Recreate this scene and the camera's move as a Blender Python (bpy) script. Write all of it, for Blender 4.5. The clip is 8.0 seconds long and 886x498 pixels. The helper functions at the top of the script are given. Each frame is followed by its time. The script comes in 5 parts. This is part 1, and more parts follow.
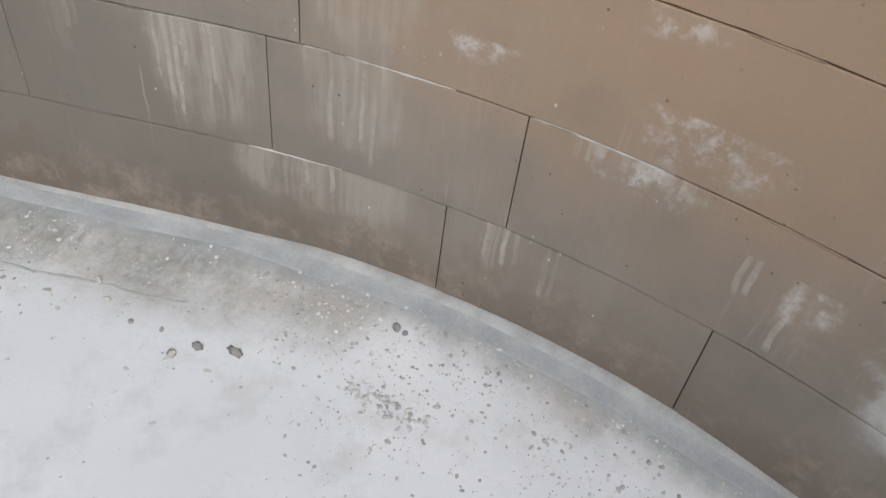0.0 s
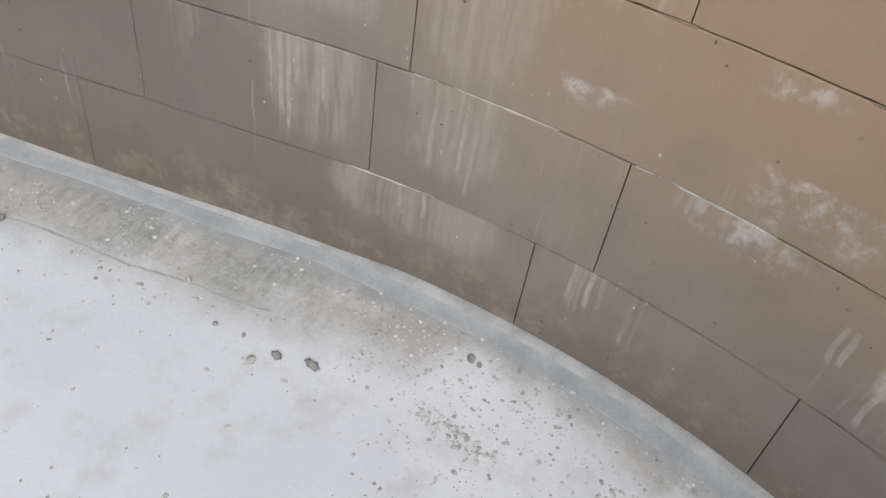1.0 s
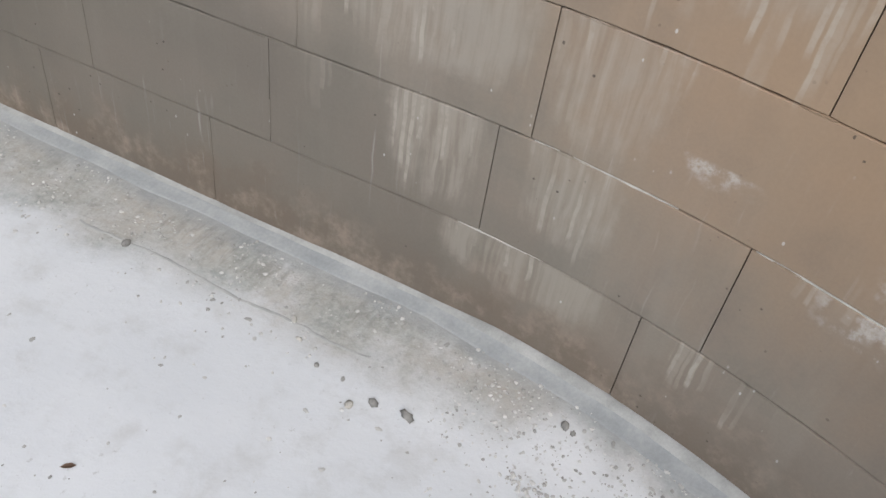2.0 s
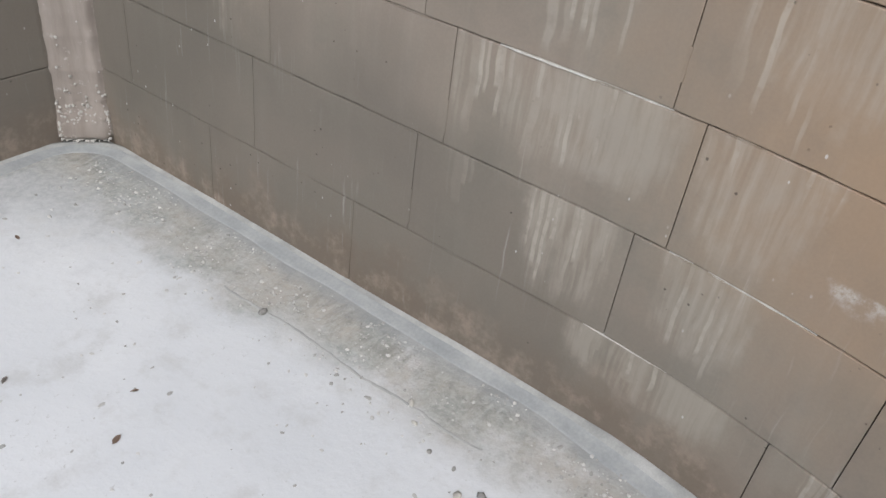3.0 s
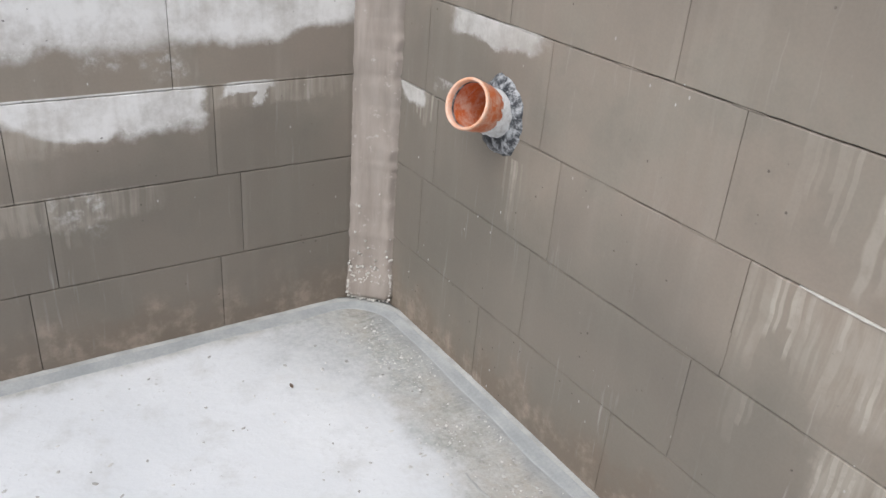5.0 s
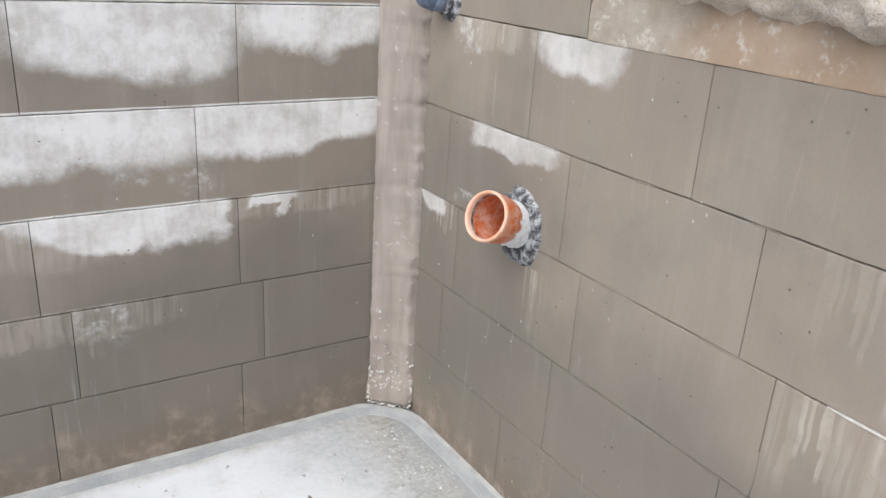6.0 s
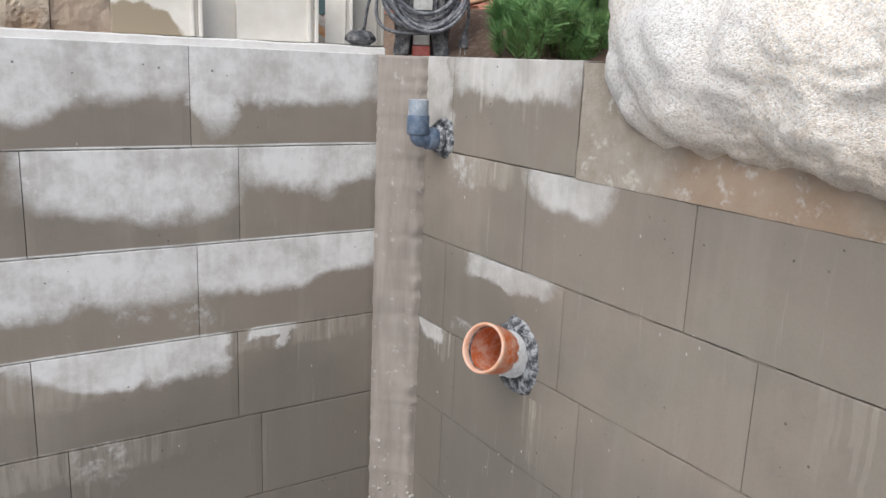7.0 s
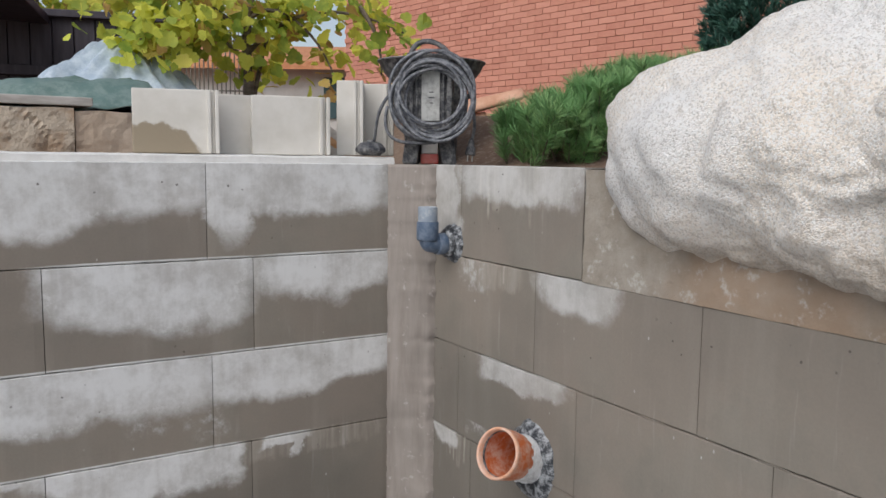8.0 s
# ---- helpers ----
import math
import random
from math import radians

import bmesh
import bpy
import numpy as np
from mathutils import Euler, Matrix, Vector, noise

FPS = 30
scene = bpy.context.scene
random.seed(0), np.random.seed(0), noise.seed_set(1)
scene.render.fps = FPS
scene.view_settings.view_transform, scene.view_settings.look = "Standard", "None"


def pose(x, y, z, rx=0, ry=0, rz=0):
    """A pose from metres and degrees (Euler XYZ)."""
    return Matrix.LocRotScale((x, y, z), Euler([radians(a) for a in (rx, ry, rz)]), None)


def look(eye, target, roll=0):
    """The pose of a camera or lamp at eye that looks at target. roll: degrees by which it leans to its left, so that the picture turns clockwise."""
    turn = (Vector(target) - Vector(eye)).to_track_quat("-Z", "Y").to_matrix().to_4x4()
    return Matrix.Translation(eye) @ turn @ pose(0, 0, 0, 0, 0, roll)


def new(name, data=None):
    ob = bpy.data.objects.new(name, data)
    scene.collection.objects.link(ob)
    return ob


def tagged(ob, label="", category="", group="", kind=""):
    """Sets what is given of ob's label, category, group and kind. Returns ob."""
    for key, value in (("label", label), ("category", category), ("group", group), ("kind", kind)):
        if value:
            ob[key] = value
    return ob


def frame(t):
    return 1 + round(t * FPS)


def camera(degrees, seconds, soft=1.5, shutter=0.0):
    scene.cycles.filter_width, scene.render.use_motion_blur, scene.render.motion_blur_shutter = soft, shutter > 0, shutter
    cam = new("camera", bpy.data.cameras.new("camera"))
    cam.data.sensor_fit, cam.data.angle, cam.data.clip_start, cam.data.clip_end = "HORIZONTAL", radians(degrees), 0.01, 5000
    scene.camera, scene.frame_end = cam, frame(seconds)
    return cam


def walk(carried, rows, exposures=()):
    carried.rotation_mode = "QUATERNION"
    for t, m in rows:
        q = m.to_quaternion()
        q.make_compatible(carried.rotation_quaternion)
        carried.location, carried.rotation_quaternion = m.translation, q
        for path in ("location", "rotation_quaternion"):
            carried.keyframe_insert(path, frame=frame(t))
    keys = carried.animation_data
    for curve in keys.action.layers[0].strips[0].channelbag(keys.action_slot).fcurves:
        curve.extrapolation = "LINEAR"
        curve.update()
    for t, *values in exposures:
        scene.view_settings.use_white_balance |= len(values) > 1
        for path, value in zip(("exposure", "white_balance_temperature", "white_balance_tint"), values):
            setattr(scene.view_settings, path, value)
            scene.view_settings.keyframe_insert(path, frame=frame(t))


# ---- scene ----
cam = camera(58.0, 8.0)
PATH = [
    (0, (-1.122, -2.243, 1.23), (0.308, -2.077, -0.158), 8.0),
    (0.5, (-1.126, -2.219, 1.234), (0.313, -1.967, -0.132), 8.8),
    (1, (-1.135, -2.193, 1.236), (0.299, -1.868, -0.119), 9.7),
    (2.3, (-1.15, -2.126, 1.273), (0.257, -1.504, -0.005), 9.1),
    (2.5, (-1.155, -2.126, 1.276), (0.242, -1.438, 0.021), 8.8),
    (3, (-1.184, -2.114, 1.287), (0.199, -1.25, 0.129), 8.1),
    (3.5, (-1.186, -2.102, 1.298), (0.181, -1.194, 0.155), 9.2),
    (4, (-1.19, -2.076, 1.315), (0.049, -0.989, 0.184), 7.7),
    (4.5, (-1.16, -2.04, 1.339), (-0.015, -0.762, 0.311), 6.3),
    (4.7, (-1.13, -2.031, 1.35), (-0.057, -0.654, 0.373), 4.9),
    (5.8, (-1.101, -2.01, 1.399), (-0.096, -0.463, 0.628), 3.9),
    (6, (-1.102, -2.008, 1.415), (-0.085, -0.439, 0.705), 3.6),
    (6.5, (-1.112, -2.008, 1.452), (-0.054, -0.401, 0.905), 3.2),
    (7, (-1.119, -2.02, 1.481), (-0.061, -0.384, 1.029), 2.4),
    (7.5, (-1.121, -2.033, 1.498), (-0.096, -0.349, 1.164), 1.5),
    (8, (-1.117, -2.049, 1.513), (-0.081, -0.354, 1.291), 0.7),
]
EXPOSURES = [(0, 0.04), (4.0, 0.03), (4.7, 0.12), (5.8, 0.47), (6.5, 0.36), (7.0, 0.13), (7.5, 0.0), (8, -0.27)]
walk(cam, [(t, look(eye, target, roll)) for t, eye, target, roll in PATH], EXPOSURES)

# ---- light ----
SUN_EL, SUN_AZ = 44.0, 240.0
world = bpy.data.worlds.new("sky")
scene.world = world
world.use_nodes = True
wn = world.node_tree.nodes
sky = wn.new("ShaderNodeTexSky")
sky.sky_type, sky.sun_disc = "NISHITA", False
sky.sun_elevation, sky.sun_rotation = radians(SUN_EL), radians(SUN_AZ)
sky.air_density, sky.dust_density, sky.ozone_density = 1.0, 2.0, 0.8
wn["Background"].inputs["Strength"].default_value = 0.15
haze = wn.new("ShaderNodeHueSaturation")
haze.inputs["Saturation"].default_value = 0.62
world.node_tree.links.new(sky.outputs[0], haze.inputs["Color"])
world.node_tree.links.new(haze.outputs[0], wn["Background"].inputs["Color"])
sun = new("sun", bpy.data.lights.new("sun", "SUN"))
sun.data.energy, sun.data.angle, sun.data.color = 2.3, radians(60), (0.97, 0.985, 1.0)
sun.matrix_world = look((0, 0, 0), (-math.sin(radians(SUN_AZ)) * math.cos(radians(SUN_EL)),
                                    -math.cos(radians(SUN_AZ)) * math.cos(radians(SUN_EL)), -math.sin(radians(SUN_EL))))


# ---- materials ----
class Nodes:
    """A small builder for one node material."""

    def __init__(self, name):
        self.mat = bpy.data.materials.new(name)
        self.mat.use_nodes = True
        self.t = self.mat.node_tree
        self.out = self.t.nodes["Principled BSDF"]

    def put(self, kind, **inputs):
        n = self.t.nodes.new("ShaderNode" + kind)
        for k, v in inputs.items():
            self.link(n.inputs[k.replace("_", " ")], v)
        return n

    def link(self, sock, v):
        if isinstance(v, bpy.types.NodeSocket):
            self.t.links.new(v, sock)
        elif v is not None:
            sock.default_value = v

    def m(self, op, a, b=None, c=None, clamp=False):
        n = self.t.nodes.new("ShaderNodeMath")
        n.operation, n.use_clamp = op, clamp
        for i, v in enumerate((a, b, c)):
            if v is not None:
                self.link(n.inputs[i], v)
        return n.outputs[0]

    def v(self, op, a, b=None):
        n = self.t.nodes.new("ShaderNodeVectorMath")
        n.operation = op
        self.link(n.inputs[0], a)
        if b is not None:
            self.link(n.inputs[1], b)
        return n.outputs["Value"] if op == "LENGTH" else n.outputs["Vector"]

    def ramp(self, x, lo, hi, a=0.0, b=1.0):
        n = self.t.nodes.new("ShaderNodeMapRange")
        n.interpolation_type = "SMOOTHSTEP"
        for k, v in zip((0, 1, 2, 3, 4), (x, lo, hi, a, b)):
            self.link(n.inputs[k], v)
        return n.outputs[0]

    def mix(self, f, a, b, kind="MIX"):
        n = self.t.nodes.new("ShaderNodeMix")
        n.data_type, n.blend_type = "RGBA", kind
        self.link(n.inputs[0], f)
        for i, v in ((6, a), (7, b)):
            self.link(n.inputs[i], (*v, 1.0) if isinstance(v, tuple) and len(v) == 3 else v)
        return n.outputs[2]

    def noise(self, vec, scale, detail=4.0, rough=0.55, out=0):
        n = self.t.nodes.new("ShaderNodeTexNoise")
        self.link(n.inputs["Vector"], vec)
        n.inputs["Scale"].default_value, n.inputs["Detail"].default_value, n.inputs["Roughness"].default_value = scale, detail, rough
        return n.outputs[out]

    def voronoi(self, vec, scale, out="Distance", feature="F1"):
        n = self.t.nodes.new("ShaderNodeTexVoronoi")
        n.feature = feature
        self.link(n.inputs["Vector"], vec)
        n.inputs["Scale"].default_value = scale
        return n.outputs[out]

    def place(self):
        return self.t.nodes.new("ShaderNodeNewGeometry").outputs["Position"]

    def random(self):
        return self.t.nodes.new("ShaderNodeObjectInfo").outputs["Random"]

    def island(self):
        return self.t.nodes.new("ShaderNodeNewGeometry").outputs["Random Per Island"]

    def bump(self, height, strength=0.3, distance=0.01):
        n = self.put("Bump", Height=height, Strength=strength, Distance=distance)
        self.link(self.out.inputs["Normal"], n.outputs[0])

    def done(self, colour, rough=0.8, metal=0.0, spec=None):
        self.link(self.out.inputs["Base Color"], (*colour, 1.0) if isinstance(colour, tuple) and len(colour) == 3 else colour)
        self.link(self.out.inputs["Roughness"], rough)
        self.link(self.out.inputs["Metallic"], metal)
        if spec is not None:
            self.link(self.out.inputs["Specular IOR Level"], spec)
        return self.mat


def xyz(nb, vec):
    n = nb.put("SeparateXYZ", Vector=vec)
    return n.outputs[0], n.outputs[1], n.outputs[2]


def stains(nb, uz, spots, raw, stretch=None):
    """How far a place lies from the nearest stain (below 1: inside). A stain starts at a joint (u, z) and runs down: half width, depth."""
    best = None
    for u, z, w, d in spots:
        rel = nb.v("SUBTRACT", uz, (u, z, 0))
        if stretch is not None:
            rel = nb.v("MULTIPLY", rel, stretch)
        top = nb.v("SUBTRACT", raw, (u, z, 0))
        far = nb.v("MAXIMUM", nb.v("ADD", nb.v("MULTIPLY", rel, (1 / w, 0, 0)), nb.v("MULTIPLY", top, (0, 120, 0))), nb.v("MULTIPLY", rel, (-1 / w, -1 / d, 0)))
        far = nb.v("LENGTH", nb.v("MULTIPLY", far, far))
        best = far if best is None else nb.m("MINIMUM", best, far)
    return best


def blot(nb, uz, spot):
    """Distance from the middle of an oval blot (u, z, half width, half height), 1 at its rim."""
    u, z, w, h = spot
    return nb.v("LENGTH", nb.v("MULTIPLY", nb.v("SUBTRACT", uz, (u, z, 0)), (1 / w, 1 / h, 0)))


def drip_lines(nb, u, z, p, pitch, width, seed):
    """Thin runs, one in each strip of the wall: their cover, and a random length for each strip."""
    wob = nb.m("MULTIPLY", nb.m("SUBTRACT", nb.noise(nb.v("MULTIPLY", p, (1, 1, 0.7)), 16, 2, 0.5), 0.5), pitch * 0.9)
    cell = nb.m("DIVIDE", nb.m("ADD", u, nb.m("ADD", wob, seed)), pitch)
    num = nb.m("FLOOR", cell)
    wn_ = nb.t.nodes.new("ShaderNodeTexWhiteNoise")
    wn_.noise_dimensions = "1D"
    nb.link(wn_.inputs["W"], nb.m("ADD", num, seed * 7.3))
    r = nb.put("SeparateColor", Color=wn_.outputs["Color"])
    mid = nb.m("ADD", 0.25, nb.m("MULTIPLY", r.outputs[0], 0.5))
    off = nb.m("ABSOLUTE", nb.m("SUBTRACT", nb.m("FRACT", cell), mid))
    thick = nb.m("MULTIPLY", width / pitch, nb.m("ADD", 0.45, r.outputs[1]))
    cover = nb.ramp(nb.m("SUBTRACT", off, thick), 0.10, -0.06)
    cover = nb.m("MULTIPLY", cover, nb.ramp(r.outputs[1], 0.3, 0.7, 0.0, 1.0))
    length = nb.m("ADD", 0.30, nb.m("MULTIPLY", r.outputs[2], 0.75))
    return cover, length


def wall_concrete(name, along, dry, drips, splashes, films, warm, damp_shade_spots, strength=1.0):
    """Damp grey-brown formwork concrete with pale dry patches under the joints, pale films and lime runs."""
    nb = Nodes(name)
    p = nb.place()
    x, y, z = xyz(nb, p)
    u = x if along == "x" else nb.m("MULTIPLY", y, -1.0)
    uz = nb.put("CombineXYZ", X=u, Y=z).outputs[0]
    big = nb.noise(p, 1.7, 3)
    mid = nb.noise(p, 7, 5, 0.6)
    cloud = nb.noise(p, 3.4, 4, 0.6)
    fine = nb.noise(p, 160, 4, 0.65)
    fleck = nb.noise(p, 45, 4, 0.7)
    base = nb.mix(nb.ramp(big, 0.3, 0.7), (0.198, 0.172, 0.146), (0.256, 0.217, 0.179))
    base = nb.mix(nb.m("MULTIPLY", nb.ramp(cloud, 0.42, 0.66), 0.55), base, (0.215, 0.199, 0.168))
    base = nb.mix(nb.m("MULTIPLY", nb.ramp(mid, 0.45, 0.75), 0.35), base, (0.150, 0.136, 0.116))
    base = nb.mix(nb.m("MULTIPLY", nb.ramp(nb.noise(nb.v("ADD", p, (7.1, 3.3, 1.7)), 2.6, 3, 0.55), 0.50, 0.64), 0.45), base, (0.262, 0.218, 0.182))
    upright = nb.noise(nb.v("MULTIPLY", p, (10, 10, 1.1)), 1.0, 4, 0.6)
    base = nb.mix(nb.m("MULTIPLY", nb.ramp(upright, 0.5, 0.74), 0.32), base, (0.30, 0.275, 0.238))
    base = nb.mix(nb.m("MULTIPLY", nb.random(), 0.16), base, (0.29, 0.25, 0.20))
    # wobble shared by the blots
    rag = nb.v("MULTIPLY", nb.v("SUBTRACT", nb.noise(p, 15, 5, 0.65, 1), (0.5, 0.5, 0.5)), (0.10, 0.08, 0))
    low = nb.v("MULTIPLY", nb.v("SUBTRACT", nb.noise(p, 4.5, 2, 0.5, 1), (0.5, 0.5, 0.5)), (0.16, 0.20, 0))
    soft = nb.v("ADD", uz, nb.v("MULTIPLY", nb.v("ADD", rag, low), (1, 0.8, 0)))
    # wet, olive-grey zones, with the shade low in the corner put into the colour
    for spot in damp_shade_spots:
        wet = blot(nb, nb.v("ADD", soft, nb.v("MULTIPLY", low, (1.2, 0.8, 0))), spot)
        base = nb.mix(nb.m("MULTIPLY", nb.ramp(wet, 1.1, 0.55), 0.55), base, (0.132, 0.122, 0.104))
    # paler, warm orange-brown zone
    tint = nb.m("ADD", blot(nb, uz, warm), nb.m("MULTIPLY", nb.m("SUBTRACT", mid, 0.5), 0.5))
    base = nb.mix(nb.m("MULTIPLY", nb.ramp(tint, 1.0, 0.1), 0.75), base, (0.39, 0.265, 0.165))
    # brown dirt splashed up from the floor
    mud = nb.ramp(nb.m("ADD", z, nb.m("MULTIPLY", nb.m("SUBTRACT", mid, 0.5), 0.34)), 0.20, 0.03)
    base = nb.mix(nb.m("MULTIPLY", mud, nb.ramp(big, 0.3, 0.6, 0.25, 0.6)), base, (0.160, 0.122, 0.092))
    base = nb.mix(0.05, base, nb.mix(nb.ramp(fine, 0.3, 0.7), (0.25, 0.25, 0.25), (0.75, 0.75, 0.75)), "OVERLAY")
    streak_at = nb.put("CombineXYZ", X=nb.m("MULTIPLY", u, 60), Y=nb.m("MULTIPLY", z, 4.0)).outputs[0]
    streak_at = nb.v("ADD", streak_at, nb.v("MULTIPLY", nb.noise(p, 6, 3, 0.5, 1), (1.4, 1.0, 0)))
    streak = nb.noise(streak_at, 1.0, 3, 0.6)
    lime = None
    if dry:
        d = stains(nb, soft, dry, uz)
        d = nb.m("ADD", d, nb.m("MULTIPLY", nb.m("SUBTRACT", fleck, 0.5), 0.30))
        on = nb.ramp(d, 1.32, 0.60)
        # wiped, cloudy cover; thicker along the tide line
        wipe = nb.m("ADD", nb.m("MULTIPLY", nb.noise(p, 8, 5, 0.7), 0.95), nb.m("MULTIPLY", streak, 0.15))
        body = nb.ramp(wipe, 0.36, 0.68, 0.50, 1.0)
        tide = nb.m("MULTIPLY", nb.ramp(nb.m("ABSOLUTE", nb.m("SUBTRACT", d, 0.88)), 0.22, 0.0), nb.ramp(fleck, 0.5, 0.62))
        lime = nb.m("MULTIPLY", nb.m("MULTIPLY", on, nb.m("ADD", body, nb.m("MULTIPLY", tide, 0.5), clamp=True)), strength)
    runs = None
    gather = nb.ramp(nb.noise(nb.v("MULTIPLY", p, (1, 1, 0.3)), 11, 3), 0.40, 0.60, 0.25, 1.0)
    for k, (pitch, width, amount) in enumerate(((0.019, 0.0034, 0.52), (0.037, 0.0085, 0.28)) if drips else ()):
        cover, length = drip_lines(nb, u, z, p, pitch, width, 3.0 + 5 * k)
        stretch = nb.put("CombineXYZ", X=1.0, Y=nb.m("DIVIDE", 1.0, length)).outputs[0]
        d2 = stains(nb, nb.v("ADD", uz, nb.v("MULTIPLY", rag, (0.35, 0.25, 0))), drips, uz, stretch)
        run = nb.m("MULTIPLY", nb.m("MULTIPLY", nb.ramp(d2, 1.0, 0.72), cover), nb.ramp(fleck, 0.25, 0.6, amount * 0.5, amount))
        run = nb.m("MULTIPLY", run, gather)
        runs = run if runs is None else nb.m("MAXIMUM", runs, run)
    if films:
        d4 = stains(nb, nb.v("ADD", uz, nb.v("MULTIPLY", rag, (0.7, 1.2, 0))), films, uz)
        film = nb.m("MULTIPLY", nb.ramp(d4, 1.1, 0.55), nb.ramp(nb.m("ADD", nb.m("MULTIPLY", streak, 0.6), nb.m("MULTIPLY", mid, 0.5)), 0.42, 0.68, 0.03, 0.32))
        runs = film if runs is None else nb.m("MAXIMUM", runs, film)
    if splashes:
        d3 = stains(nb, soft, splashes, uz)
        spl = nb.m("MULTIPLY", nb.ramp(d3, 1.3, 0.1), nb.ramp(nb.m("ADD", nb.noise(p, 24, 5, 0.7), nb.m("MULTIPLY", nb.m("SUBTRACT", fleck, 0.5), 0.5)), 0.44, 0.70, 0.02, 0.42))
        lime = spl if lime is None else nb.m("MAXIMUM", lime, spl)
    # faint runs anywhere, small white crumbs of lime
    faint = nb.m("MULTIPLY", nb.ramp(streak, 0.58, 0.8), nb.ramp(nb.noise(p, 3.1, 3), 0.45, 0.7, 0.0, 0.22))
    crumb = nb.m("MULTIPLY", nb.ramp(nb.voronoi(nb.v("MULTIPLY", p, (1, 1, 0.6)), 34), 0.10, 0.05), nb.ramp(nb.noise(p, 6, 2), 0.55, 0.66, 0.0, 0.55))
    faint = nb.m("MAXIMUM", faint, crumb)
    lime = faint if lime is None else nb.m("MAXIMUM", lime, faint)
    # splashed foot of the wall
    foot = nb.m("MULTIPLY", nb.ramp(nb.m("ADD", z, nb.m("MULTIPLY", nb.m("SUBTRACT", mid, 0.5), 0.34)), 0.19, 0.06), nb.ramp(nb.m("ADD", nb.m("MULTIPLY", nb.noise(p, 13, 5, 0.7), 0.75), nb.m("MULTIPLY", upright, 0.25)), 0.46, 0.66, 0.0, 0.34))
    col = nb.mix(foot, base, (0.46, 0.38, 0.31))
    if runs is not None:
        col = nb.mix(runs, col, (0.50, 0.458, 0.395))
    col = nb.mix(lime, col, (0.71, 0.705, 0.695))
    # small blow holes
    pit = nb.m("MULTIPLY", nb.ramp(nb.voronoi(nb.v("ADD", p, nb.v("MULTIPLY", nb.noise(p, 120, 2, 0.5, 1), (0.006, 0.006, 0.006))), 30), 0.105, 0.06), nb.ramp(nb.noise(p, 5, 2), 0.52, 0.62))
    col = nb.mix(nb.m("MULTIPLY", pit, 0.75), col, (0.06, 0.05, 0.042))
    h = nb.m("ADD", nb.m("MULTIPLY", fine, 0.05), nb.m("ADD", nb.m("MULTIPLY", lime, 0.4), nb.m("MULTIPLY", pit, -1.5)))
    h = nb.m("ADD", h, nb.m("MULTIPLY", mid, 0.7))
    nb.bump(h, 0.20, 0.004)
    return nb.done(col, nb.m("ADD", 0.84, nb.m("MULTIPLY", lime, 0.08)), spec=0.3)


def plain_concrete(name, a, b, scale=8, bump=0.4, rough=0.88):
    nb = Nodes(name)
    p = nb.place()
    n1, n2 = nb.noise(p, scale, 5, 0.6), nb.noise(p, scale * 14, 4, 0.65)
    col = nb.mix(nb.ramp(n1, 0.3, 0.7), a, b)
    col = nb.mix(0.15, col, nb.mix(nb.ramp(n2, 0.3, 0.7), (0.3, 0.3, 0.3), (0.7, 0.7, 0.7)), "OVERLAY")
    nb.bump(nb.m("ADD", n1, nb.m("MULTIPLY", n2, 0.3)), bump, 0.005)
    return nb.done(col, rough, spec=0.3)


DRY_LEFT = [(-0.95, 1.5, 0.42, 0.155), (-0.52, 1.5, 0.07, 0.22), (-0.30, 1.5, 0.26, 0.135), (-0.72, 1.249, 0.265, 0.165), (-0.24, 1.249, 0.225, 0.105),
            (-1.02, 0.999, 0.48, 0.14), (-0.32, 0.999, 0.30, 0.115), (-0.82, 0.749, 0.22, 0.08), (-0.60, 0.749, 0.10, 0.105),
            (-0.37, 0.749, 0.08, 0.03), (-0.335, 0.735, 0.022, 0.08), (-1.25, 0.749, 0.25, 0.05), (-1.55, 1.249, 0.3, 0.15)]
FILM_LEFT = [(-0.95, 0.5, 0.35, 0.09), (-0.30, 0.749, 0.24, 0.06), (-1.1, 0.749, 0.5, 0.14)]
RUNS_LEFT = [(-0.83, 0.5, 0.05, 0.16), (-1.4, 0.5, 0.1, 0.2)]
DRY_RIGHT = [(0.47, 1.5, 0.25, 0.085), (0.13, 1.5, 0.085, 0.20), (0.70, 1.249, 0.15, 0.095), (0.50, 0.998, 0.17, 0.05), (0.17, 0.749, 0.07, 0.05),
             (2.94, 0.44, 0.13, 0.22)]
SPLASH_RIGHT = [(2.12, 0.60, 0.05, 0.05), (2.42, 0.496, 0.10, 0.05), (2.50, 0.60, 0.11, 0.08), (2.40, 0.74, 0.06, 0.05), (0.28, 1.24, 0.07, 0.05), (0.32, 0.80, 0.05, 0.05), (2.72, 0.42, 0.04, 0.12)]
SPLASH_LEFT = [(-0.74, 0.86, 0.06, 0.05), (-0.57, 0.85, 0.06, 0.06), (-0.82, 0.5, 0.07, 0.12)]
